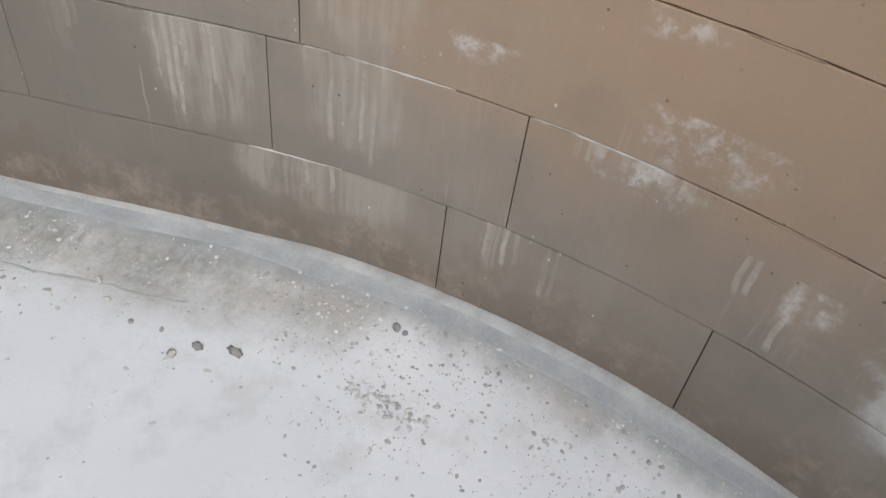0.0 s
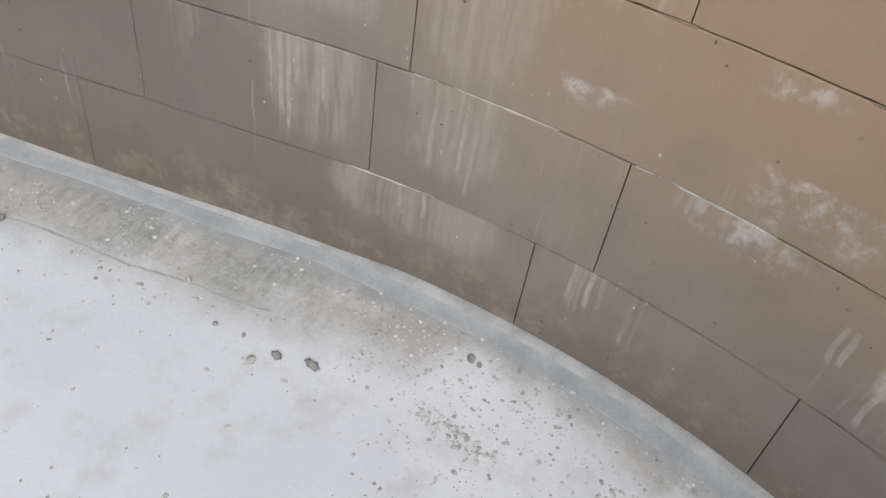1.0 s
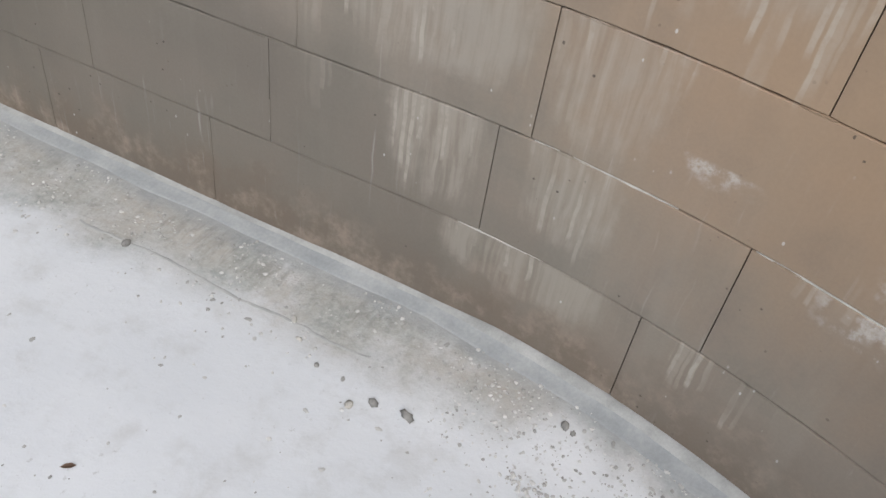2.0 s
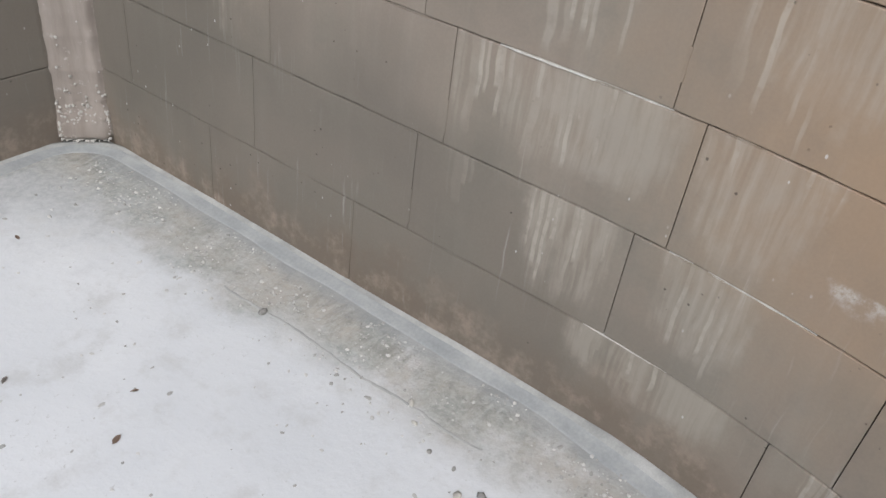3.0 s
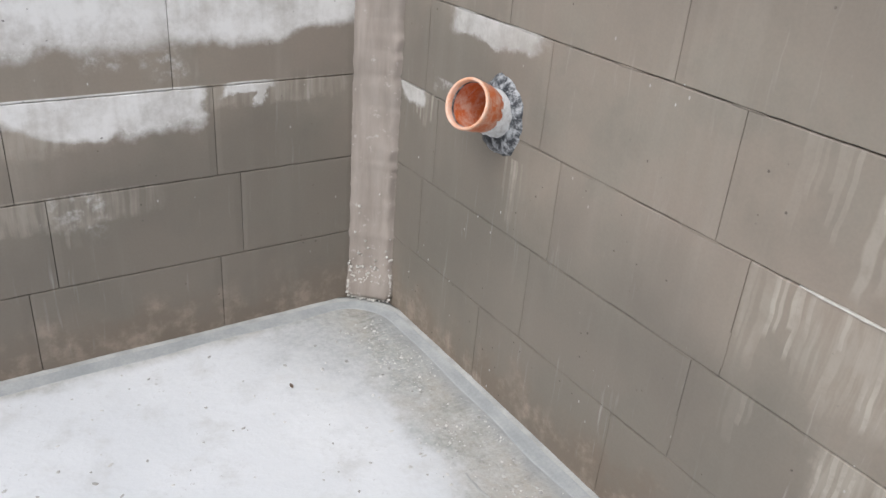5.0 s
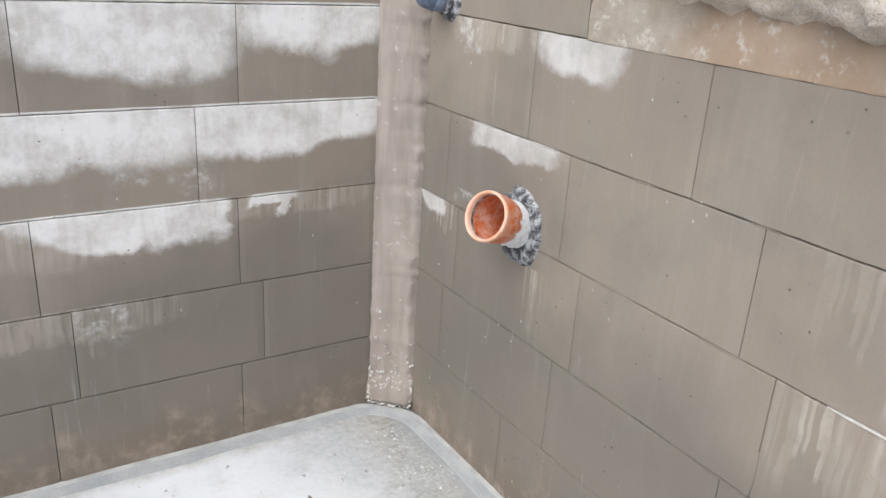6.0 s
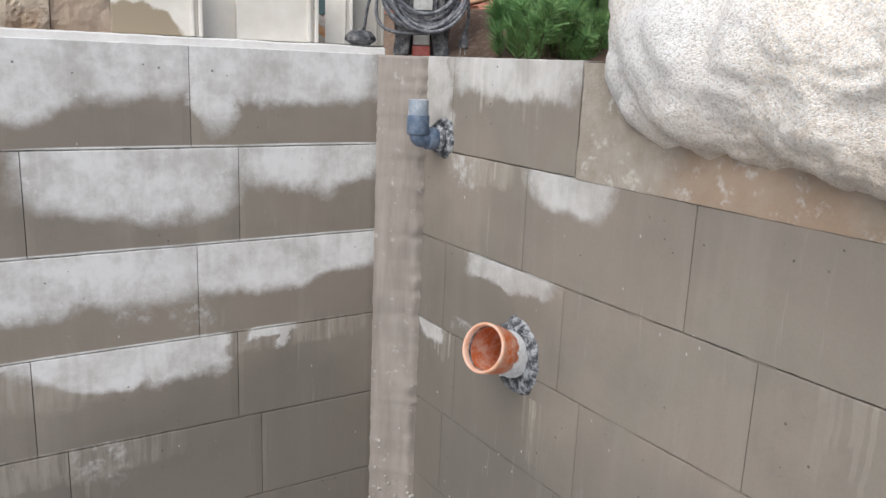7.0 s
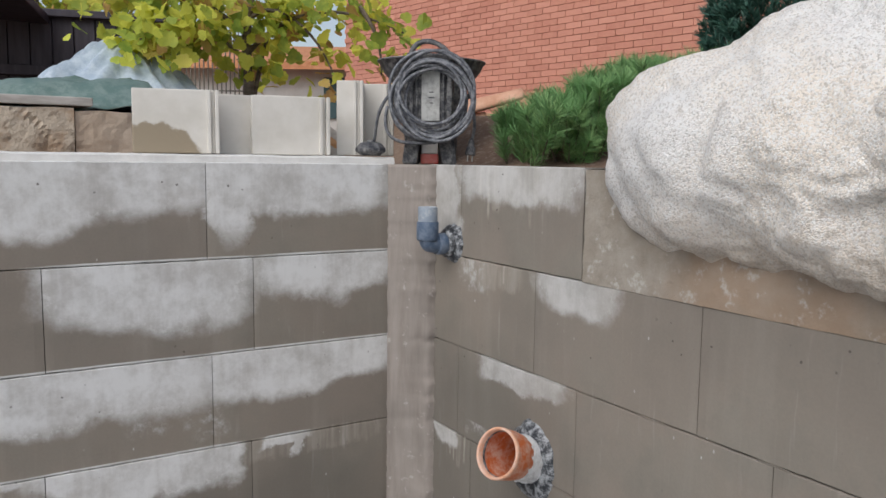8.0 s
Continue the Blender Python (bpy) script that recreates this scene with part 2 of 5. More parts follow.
RUNS_RIGHT = [(0.50, 1.5, 0.22, 0.15), (0.64, 0.69, 0.05, 0.24), (1.62, 0.499, 0.10, 0.26), (1.90, 0.499, 0.09, 0.25), (1.60, 0.749, 0.20, 0.22), (1.40, 0.749, 0.10, 0.24),
              (1.93, 0.749, 0.12, 0.26), (2.02, 1.0, 0.24, 0.28), (1.50, 1.0, 0.18, 0.24), (2.40, 0.499, 0.12, 0.05), (1.36, 0.5, 0.04, 0.14), (2.28, 0.25, 0.10, 0.14),
              (1.78, 0.25, 0.12, 0.10), (0.38, 1.249, 0.14, 0.09), (2.66, 0.42, 0.08, 0.16), (0.22, 0.749, 0.08, 0.10)]
FILM_RIGHT = [(1.93, 0.749, 0.105, 0.24), (1.60, 0.749, 0.19, 0.20), (1.62, 0.499, 0.11, 0.24), (1.92, 0.499, 0.10, 0.20), (2.02, 1.0, 0.20, 0.17), (0.50, 1.5, 0.21, 0.10),
              (0.36, 1.249, 0.15, 0.07), (1.85, 0.25, 0.2, 0.12)]
# low blots on the walls: damp, plus corner shade painted into the concrete
DAMP_SHADE_RIGHT = [(0.95, 0.22, 1.05, 0.46), (0.30, 0.60, 0.5, 0.55)]
DAMP_SHADE_LEFT = [(-0.40, 0.30, 0.75, 0.45), (-1.5, 0.25, 0.8, 0.4)]
M_LEFT = wall_concrete("damp_concrete_left", "x", DRY_LEFT, RUNS_LEFT, SPLASH_LEFT, FILM_LEFT, (-3.0, 1.4, 0.5, 0.5), DAMP_SHADE_LEFT, 0.90)


def in_course(spots, z0, z1):
    return [q for q in spots if q[1] > z0 + 0.004 and q[1] - q[3] < z1 - 0.004]


def right_course(course):
    """The side wall's concrete, with the stains that reach one course of blocks."""
    z1 = 1.5 - 0.25 * course
    pick = [in_course(q, z1 - 0.25, z1) for q in (DRY_RIGHT, RUNS_RIGHT, SPLASH_RIGHT, FILM_RIGHT)]
    return wall_concrete("damp_concrete_course", "y", pick[0], pick[1], pick[2], pick[3], (2.5, 0.80, 1.1, 0.62), DAMP_SHADE_RIGHT, 0.58)


RIGHT = [right_course(k) for k in range(6)]
M_RIGHT = wall_concrete("damp_concrete_plain", "y", [], [], [], [], (2.5, 0.80, 1.1, 0.62), DAMP_SHADE_RIGHT, 0.58)
M_CORE = plain_concrete("dark_joint_concrete", (0.09, 0.08, 0.065), (0.15, 0.13, 0.11))
nb = Nodes("wiped_mortar")
p = nb.place()
n1, n2, n3 = nb.noise(nb.v("MULTIPLY", p, (26, 26, 3)), 1.0, 5, 0.6), nb.noise(p, 130, 4, 0.65), nb.noise(p, 5, 4, 0.6)
col = nb.mix(nb.ramp(n1, 0.3, 0.7), (0.235, 0.202, 0.178), (0.325, 0.285, 0.255))
col = nb.mix(nb.m("MULTIPLY", nb.ramp(n3, 0.45, 0.7), 0.4), col, (0.205, 0.185, 0.165))
col = nb.mix(nb.m("MULTIPLY", nb.ramp(nb.noise(p, 34, 4, 0.7), 0.60, 0.70), 0.45), col, (0.52, 0.49, 0.45))
nb.bump(nb.m("ADD", n1, nb.m("MULTIPLY", n2, 0.2)), 0.35, 0.004)
M_MORTAR = nb.done(col, 0.88, spec=0.3)
M_LIME = plain_concrete("white_lime", (0.5, 0.48, 0.44), (0.68, 0.66, 0.62), 30, 0.7)
M_COVE = plain_concrete("smooth_grey_cove", (0.285, 0.30, 0.305), (0.37, 0.38, 0.38), 9, 0.3)
M_LIP = plain_concrete("dusty_cove_lip", (0.31, 0.315, 0.305), (0.43, 0.43, 0.42), 14, 0.4)
M_BED = plain_concrete("fresh_pale_mortar", (0.60, 0.585, 0.56), (0.72, 0.705, 0.68), 6, 0.3)
M_PALE = plain_concrete("pale_concrete", (0.42, 0.40, 0.37), (0.55, 0.53, 0.50), 6, 0.3)


def floor_material():
    nb = Nodes("dusty_white_floor")
    p = nb.place()
    x, y, z = xyz(nb, p)
    n1, n2, n3 = nb.noise(p, 1.6, 4), nb.noise(p, 8, 5, 0.65), nb.noise(p, 55, 4, 0.7)
    col = nb.mix(nb.ramp(n1, 0.3, 0.7), (0.60, 0.615, 0.635), (0.70, 0.71, 0.725))
    col = nb.mix(nb.m("MULTIPLY", nb.ramp(n2, 0.48, 0.75), 0.5), col, (0.45, 0.445, 0.43))
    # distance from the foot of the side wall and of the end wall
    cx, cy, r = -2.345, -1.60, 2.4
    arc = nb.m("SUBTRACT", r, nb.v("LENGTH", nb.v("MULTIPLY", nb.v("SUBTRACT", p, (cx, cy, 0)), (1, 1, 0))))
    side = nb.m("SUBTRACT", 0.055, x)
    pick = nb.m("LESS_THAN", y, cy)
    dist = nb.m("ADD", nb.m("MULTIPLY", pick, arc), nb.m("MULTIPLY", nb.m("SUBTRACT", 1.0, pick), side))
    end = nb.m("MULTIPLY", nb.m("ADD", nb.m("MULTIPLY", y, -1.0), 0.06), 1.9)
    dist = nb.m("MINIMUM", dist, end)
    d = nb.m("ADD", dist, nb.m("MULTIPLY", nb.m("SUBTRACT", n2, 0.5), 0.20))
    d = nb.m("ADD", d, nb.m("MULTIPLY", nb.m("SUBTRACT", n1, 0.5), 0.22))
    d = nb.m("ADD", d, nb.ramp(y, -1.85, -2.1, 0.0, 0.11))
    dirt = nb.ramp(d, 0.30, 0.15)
    # grey silt washed into the corner
    silt = nb.v("LENGTH", nb.v("MULTIPLY", nb.v("SUBTRACT", p, (0.02, 0.0, 0)), (1 / 0.55, 1 / 0.80, 0)))
    silt = nb.ramp(nb.m("ADD", silt, nb.m("MULTIPLY", nb.m("SUBTRACT", n2, 0.5), 0.9)), 1.05, 0.45)
    col = nb.mix(nb.m("MULTIPLY", silt, 0.75), col, nb.mix(nb.ramp(n3, 0.35, 0.65), (0.30, 0.31, 0.315), (0.42, 0.425, 0.42)))
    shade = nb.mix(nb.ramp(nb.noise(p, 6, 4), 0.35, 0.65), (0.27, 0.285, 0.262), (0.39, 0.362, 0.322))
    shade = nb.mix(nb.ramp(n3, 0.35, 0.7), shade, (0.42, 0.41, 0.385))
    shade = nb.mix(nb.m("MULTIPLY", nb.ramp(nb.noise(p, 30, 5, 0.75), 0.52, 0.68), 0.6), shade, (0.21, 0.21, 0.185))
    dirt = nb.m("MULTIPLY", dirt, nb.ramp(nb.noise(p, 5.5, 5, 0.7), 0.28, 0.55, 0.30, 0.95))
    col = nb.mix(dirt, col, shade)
    # trowel chatter beside the cove
    band = nb.m("MULTIPLY", nb.ramp(nb.m("ABSOLUTE", nb.m("SUBTRACT", dist, 0.11)), 0.075, 0.02), nb.ramp(nb.noise(p, 2.6, 3), 0.38, 0.55))
    band = nb.m("MULTIPLY", band, nb.ramp(y, -1.85, -1.55))
    chat = nb.noise(nb.v("MULTIPLY", nb.v("ADD", p, nb.v("MULTIPLY", nb.noise(p, 9, 3, 0.5, 1), (0.02, 0.02, 0))), (10, 62, 1)), 1.0, 2, 0.5)
    col = nb.mix(nb.m("MULTIPLY", band, nb.ramp(chat, 0.42, 0.66, 0.0, 0.45)), col, (0.225, 0.225, 0.20))
    smear = nb.ramp(nb.m("ADD", dist, nb.m("MULTIPLY", nb.m("SUBTRACT", n2, 0.5), 0.05)), 0.115, 0.05)
    col = nb.mix(nb.m("MULTIPLY", smear, 0.8), col, nb.mix(nb.ramp(n2, 0.35, 0.65), (0.285, 0.30, 0.305), (0.37, 0.38, 0.38)))
    speck = nb.m("MULTIPLY", nb.ramp(n3, 0.60, 0.70), nb.ramp(nb.noise(p, 3.3, 3), 0.45, 0.62))
    col = nb.mix(nb.m("MULTIPLY", speck, 0.55), col, (0.34, 0.33, 0.31))
    nb.bump(nb.m("ADD", nb.m("ADD", nb.m("MULTIPLY", n2, 1.0), nb.m("MULTIPLY", n3, 0.4)), nb.m("MULTIPLY", dirt, nb.m("ADD", nb.m("MULTIPLY", band, nb.m("MULTIPLY", chat, 3.0)), n3))), 0.4, 0.007)
    return nb.done(col, 0.9, spec=0.25)


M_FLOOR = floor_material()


def part(name, bm, material, parent=None, label="", smooth=False):
    me = bpy.data.meshes.new(name)
    if smooth:
        for f in bm.faces:
            f.smooth = True
    bm.to_mesh(me)
    bm.free()
    for mm in (material if isinstance(material, (list, tuple)) else [material]):
        me.materials.append(mm)
    ob = new(name, me)
    if parent is not None:
        ob.parent = parent
    return tagged(ob, label) if label else ob


def empty(name, m=None):
    ob = new(name)
    ob.empty_display_size = 0.05
    if m is not None:
        ob.matrix_world = m
    return ob


# ---- the pool basin: plan line of the inner face ----
WALL_X, ARC_Y, ARC_R, DEPTH = 0.055, 1.60, 2.4, 1.5
CX, CY = WALL_X - ARC_R, -ARC_Y
ARC_LEN = math.pi * ARC_R
S_END = ARC_Y * 2 + ARC_LEN


def line(s, off=0.0):
    """A point of the basin's side line, s metres from the corner; off: outwards."""
    if s <= ARC_Y:
        return Vector((WALL_X + off, -s))
    if s <= ARC_Y + ARC_LEN:
        a = (s - ARC_Y) / ARC_R
        return Vector((CX + (ARC_R + off) * math.cos(a), CY - (ARC_R + off) * math.sin(a)))
    return Vector((CX - ARC_R - off, CY + (s - ARC_Y - ARC_LEN)))


def prism(bm, pts, z0, z1):
    lo = [bm.verts.new((x, y, z0)) for x, y in pts]
    hi = [bm.verts.new((x, y, z1)) for x, y in pts]
    n = len(pts)
    bm.faces.new(lo[::-1])
    bm.faces.new(hi)
    for i in range(n):
        bm.faces.new((lo[i], lo[(i + 1) % n], hi[(i + 1) % n], hi[i]))


def strip(bm, s0, s1, a, b, z0, z1, step=0.12):
    """A bent bar along the side line between the offsets a and b."""
    n = max(1, int((s1 - s0) / step))
    rows = []
    for i in range(n + 1):
        s = s0 + (s1 - s0) * i / n
        p, q = line(s, a), line(s, b)
        rows.append([bm.verts.new((*p, z0)), bm.verts.new((*q, z0)), bm.verts.new((*q, z1)), bm.verts.new((*p, z1))])
    for r, t in zip(rows, rows[1:]):
        for k in range(4):
            bm.faces.new((r[k], r[(k + 1) % 4], t[(k + 1) % 4], t[k]))
    bm.faces.new(rows[0][::-1])
    bm.faces.new(rows[-1])


def fix(bm):
    bmesh.ops.recalc_face_normals(bm, faces=bm.faces[:])
    return bm


NOTCH0, NOTCH1 = 0.718, 2.45
bm = bmesh.new()
strip(bm, 0.0, 3.7, 0.018, 0.24, -0.2, 1.25)
strip(bm, 0.0, NOTCH0, 0.018, 0.24, 1.25, 1.497)
strip(bm, NOTCH1, 3.7, 0.018, 0.24, 1.25, 1.497)
wall_right = tagged(part("wall_right", fix(bm), M_CORE), "damp concrete block wall bending into a round end", "wall", kind="structure")
bm = bmesh.new()
strip(bm, 3.7, S_END, 0.0, 0.24, -0.2, 1.5)
wall_back = tagged(part("wall_back", fix(bm), M_RIGHT), "damp grey concrete basin wall", "wall", kind="structure")
bm = bmesh.new()
prism(bm, [(-2.45, 0.018), (WALL_X + 0.24, 0.018), (WALL_X + 0.24, 0.24), (-2.45, 0.24)], -0.2, 1.497)
wall_left = tagged(part("wall_left", fix(bm), M_CORE), "concrete block wall with pale drying patches", "wall", kind="structure")
bm = bmesh.new()
prism(bm, [(CX - ARC_R - 0.24, 0.0), (-2.45, 0.0), (-2.45, 0.24), (CX - ARC_R - 0.24, 0.24)], -0.2, 1.5)
wall_far_left = tagged(part("wall_far_left", fix(bm), M_LEFT), "damp grey concrete basin wall", "wall", kind="structure")

# floor slab
bm = bmesh.new()
pts = [line(S_END * i / 90, 0.03) for i in range(91)] + [Vector((CX - ARC_R - 0.03, 0.03)), Vector((WALL_X + 0.03, 0.03))]
prism(bm, pts, -0.15, 0.0)
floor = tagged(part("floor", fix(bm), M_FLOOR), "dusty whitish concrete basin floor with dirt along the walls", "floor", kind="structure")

# ---- shapes ----
def box(bm, c, size, rz=0.0, bevel=0.0, rx=0.0, ry=0.0):
    made = bmesh.ops.create_cube(bm, size=1.0, matrix=pose(*c, rx, ry, rz) @ Matrix.Diagonal((*size, 1)))
    if bevel:
        edges = list({e for v in made["verts"] for e in v.link_edges})
        bmesh.ops.bevel(bm, geom=edges, offset=bevel, segments=2, affect="EDGES", profile=0.6)
    return bm


def sweep(bm, pts, radius, n=12, cap=True):
    """A tube through pts; radius is one number or one a point."""
    pts = [Vector(p) for p in pts]
    rad = radius if isinstance(radius, (list, tuple)) else [radius] * len(pts)
    side, rings = None, []
    for i, p in enumerate(pts):
        d = (pts[min(i + 1, len(pts) - 1)] - pts[max(i - 1, 0)]).normalized()
        if side is None:
            side = d.orthogonal().normalized()
        side = (side - d * side.dot(d)).normalized()
        up = d.cross(side)
        rings.append([bm.verts.new(p + (side * math.cos(2 * math.pi * k / n) + up * math.sin(2 * math.pi * k / n)) * rad[i]) for k in range(n)])
    for a, b in zip(rings, rings[1:]):
        for k in range(n):
            bm.faces.new((a[k], a[(k + 1) % n], b[(k + 1) % n], b[k]))
    if cap:
        bm.faces.new(rings[0][::-1])
        bm.faces.new(rings[-1])
    return bm


def lathe(bm, profile, m, n=28):
    """Turns (radius, height) pairs round the z axis of m."""
    rings = [[bm.verts.new(m @ Vector((r * math.cos(2 * math.pi * k / n), r * math.sin(2 * math.pi * k / n), h))) for k in range(n)] for r, h in profile]
    for a, b in zip(rings, rings[1:]):
        for k in range(n):
            bm.faces.new((a[k], a[(k + 1) % n], b[(k + 1) % n], b[k]))
    return bm


def bezier(a, b, c, d, n=14):
    a, b, c, d = map(Vector, (a, b, c, d))
    return [a * (1 - t) ** 3 + b * 3 * t * (1 - t) ** 2 + c * 3 * t * t * (1 - t) + d * t ** 3 for t in [i / n for i in range(n + 1)]]


def axis(at, way):
    """A pose at a place whose z axis points along way."""
    return Matrix.Translation(at) @ Vector(way).to_track_quat("Z", "Y").to_matrix().to_4x4()


# ---- cove along the foot of the walls, and the corner fillet ----
def cove_line():
    pts = []
    for i in range(76):
        x = CX - ARC_R + 0.02 + (ARC_R - CX - 0.17) * i / 75
        pts.append((Vector((x, 0.0)), Vector((0, -1))))
    for i in range(9):
        a = math.radians(90 * i / 8)
        c = Vector((-0.135, -0.19))
        pts.append((c + Vector((math.sin(a), math.cos(a))) * 0.19, -Vector((math.sin(a), math.cos(a)))))
    for i in range(150):
        s = 0.21 + (S_END - 0.23) * i / 149
        q = (line(s, 0.01) - line(s, 0.0)).normalized()
        pts.append((line(s), -q))
    return pts


bm = bmesh.new()
rows = []
for k, (p, q) in enumerate(cove_line()):
    w = noise.noise((p.x * 5, p.y * 5, 0)) * 0.007
    w2 = noise.noise((p.x * 17, p.y * 17, 3)) * 0.003
    fat = 0.009 * max(0.0, min(1.0, (-1.68 - p.y) / 0.15, (p.y + 2.75) / 0.2)) if p.x > -1 else 0.0
    w3 = noise.noise((p.x * 3, p.y * 3, 7)) * 0.004
    w3 -= 0.010 - 1.1 * fat
    w4 = noise.noise((p.x * 40, p.y * 40, 9)) * 0.0015
    prof = [(-0.006, 0.023 + w3 + w4), (0.003, 0.0225 + w3 + w4), (0.009 + w2 + fat, 0.0195 + w3), (0.014 + w2 + fat, 0.009 + 0.4 * fat), (0.021 + w2 + fat, 0.0065 + 0.2 * fat),
            (0.030 + w + w2 + fat, 0.0045 + w4), (0.044 + w + fat, 0.0022), (0.058 + 2 * w + fat, -0.003)]
    rows.append([bm.verts.new((p.x + q.x * d, p.y + q.y * d, z)) for d, z in prof] + [bm.verts.new((p.x - q.x * 0.02, p.y - q.y * 0.02, -0.02))])
for a, b in zip(rows, rows[1:]):
    for k in range(9):
        bm.faces.new((a[k], b[k], b[(k + 1) % 9], a[(k + 1) % 9])).material_index = 1 if k < 3 else 0
bm.faces.new(rows[0])
bm.faces.new(rows[-1][::-1])
cove = tagged(part("cove", fix(bm), (M_COVE, M_LIP), smooth=True), "smooth pale grey mortar cove along the floor edge", "cove", kind="structure")

bm = bmesh.new()
cols = []
NZ = 150
for i in range(NZ + 1):
    z = 0.03 + (1.498 - 0.03) * i / NZ
    e1 = noise.noise((0, z * 22, 0)) * 0.004 + noise.noise((5, z * 60, 0)) * 0.003
    e2 = noise.noise((9, z * 18, 0)) * 0.008 + noise.noise((7, z * 55, 0)) * 0.007
    flare = 0.03 * max(0.0, 1 - (z - 0.03) / 0.12)
    a = Vector((-0.052 - e1 - flare * 0.35, -0.001))
    b = Vector((WALL_X - 0.001, -0.092 - e2 - flare * 0.4))
    row = [bm.verts.new((a.x, 0.03, z))]
    for k in range(13):
        t = k / 12
        p = a.lerp(b, t)
        nrm = Vector((-0.66, -0.75))
        ridge = 0.013 * math.exp(-((t - 0.86) / 0.07) ** 2) * (0.4 + 1.3 * abs(noise.noise((2, z * 26, t * 4))))
        bulge = 0.004 + 0.003 * noise.noise((t * 3, z * 4, 1)) + 0.0018 * noise.noise((t * 14, z * 34, 2)) + ridge + flare * 0.5
        edge = min(1.0, min(t, 1 - t) * 9)
        row.append(bm.verts.new((p.x + nrm.x * bulge * edge, p.y + nrm.y * bulge * edge, z)))
    row.append(bm.verts.new((WALL_X + 0.03, b.y, z)))
    row.append(bm.verts.new((WALL_X + 0.03, 0.03, z)))
    cols.append(row)
for a, b in zip(cols, cols[1:]):
    for k in range(len(a)):
        bm.faces.new((a[k], a[(k + 1) % len(a)], b[(k + 1) % len(a)], b[k]))
bm.faces.new(cols[0][::-1])
bm.faces.new(cols[-1])
tagged(part("corner_fillet", fix(bm), M_MORTAR, smooth=True), "rough grey mortar fillet up the basin corner", "mortar", kind="structure")

# pale crumbs of mortar stuck to the foot of the fillet
bm = bmesh.new()
rng = random.Random(31)
for k in range(420):
    t = rng.random()
    z = 0.02 + abs(rng.gauss(0, 0.055)) * (1.0 if k % 9 else 3.0)
    p = Vector((-0.056, -0.004)).lerp(Vector((WALL_X - 0.002, -0.097)), t) + Vector((-0.66, -0.75)) * (0.004 + 0.014 * max(0.0, 1 - z / 0.12))
    r = rng.choice((0.0015, 0.002, 0.003, 0.005))
    made = bmesh.ops.create_icosphere(bm, subdivisions=1, radius=r)
    for v in made["verts"]:
        v.co = v.co * (1 + 0.5 * noise.noise(v.co * 300 + Vector((k, 0, 0)))) + Vector((p.x, p.y, z))
tagged(part("mortar_crumbs", bm, M_PALE), "pale mortar crumbs on the corner fillet", "mortar", kind="stuff")

# ---- mortar bed round the boulder ----
bm = bmesh.new()
grid = []
NS, NH = 90, 16
for i in range(NS + 1):
    s = NOTCH0 + 0.004 + (NOTCH1 - NOTCH0 - 0.008) * i / NS
    col = []
    for j in range(NH + 1):
        z = 1.2496 + (1.495 - 1.2496) * j / NH
        off = -0.0006 - 0.004 * noise.noise((s * 6, z * 6, 4)) - 0.0025 * noise.noise((s * 25, z * 25, 8))
        p = line(s, off)
        col.append(bm.verts.new((p.x, p.y, z)))
    q, q2 = line(s, 0.3), line(s, 0.3)
    col += [bm.verts.new((*q, 1.495)), bm.verts.new((*q2, 1.2496))]
    grid.append(col)
for a, b in zip(grid, grid[1:]):
    for k in range(len(a)):
        bm.faces.new((a[k], a[(k + 1) % len(a)], b[(k + 1) % len(a)], b[k]))
bm.faces.new(grid[0][::-1])
bm.faces.new(grid[-1])
nb = Nodes("rusty_mortar")
p = nb.place()
x, y, z = xyz(nb, p)
n1, n2 = nb.noise(p, 9, 5, 0.65), nb.noise(p, 110, 4, 0.7)
col = nb.mix(nb.ramp(n1, 0.35, 0.7), (0.27, 0.23, 0.185), (0.37, 0.33, 0.28))
rust = nb.m("MULTIPLY", nb.ramp(y, -0.85, -1.05), nb.ramp(nb.noise(p, 5, 4), 0.35, 0.6, 0.2, 0.85))
col = nb.mix(nb.m("MULTIPLY", rust, 0.65), col, (0.36, 0.235, 0.15))
col = nb.mix(nb.m("MULTIPLY", nb.ramp(nb.noise(p, 22, 4, 0.7), 0.55, 0.68), 0.6), col, (0.55, 0.52, 0.48))
nb.bump(nb.m("ADD", n1, nb.m("MULTIPLY", n2, 0.6)), 0.7, 0.008)
M_RUST = nb.done(col, 0.9, spec=0.25)
tagged(part("mortar_bed", fix(bm), M_RUST), "rust-stained mortar bed under the granite boulder", "mortar", kind="structure")

# levelling bed on top of the end wall
bm = bmesh.new()
rows = []
for i in range(121):
    x = -2.4 + 2.38 * i / 120
    h = 1.519 + 0.003 * noise.noise((x * 8, 0, 0)) + 0.002 * noise.noise((x * 40, 1, 0))
    f = 0.022 + 0.006 * noise.noise((x * 12, 5, 0))
    rows.append([bm.verts.new(v) for v in ((x, f, 1.494), (x, f + 0.003, h - 0.004), (x, f + 0.012, h), (x, 0.30, h + 0.002), (x, 0.30, 1.494))])
for a, b in zip(rows, rows[1:]):
    for k in range(5):
        bm.faces.new((a[k], a[(k + 1) % 5], b[(k + 1) % 5], b[k]))
bm.faces.new(rows[0][::-1])
bm.faces.new(rows[-1])
tagged(part("levelling_bed", fix(bm), M_BED), "pale mortar levelling bed on the wall top", "mortar", kind="structure")

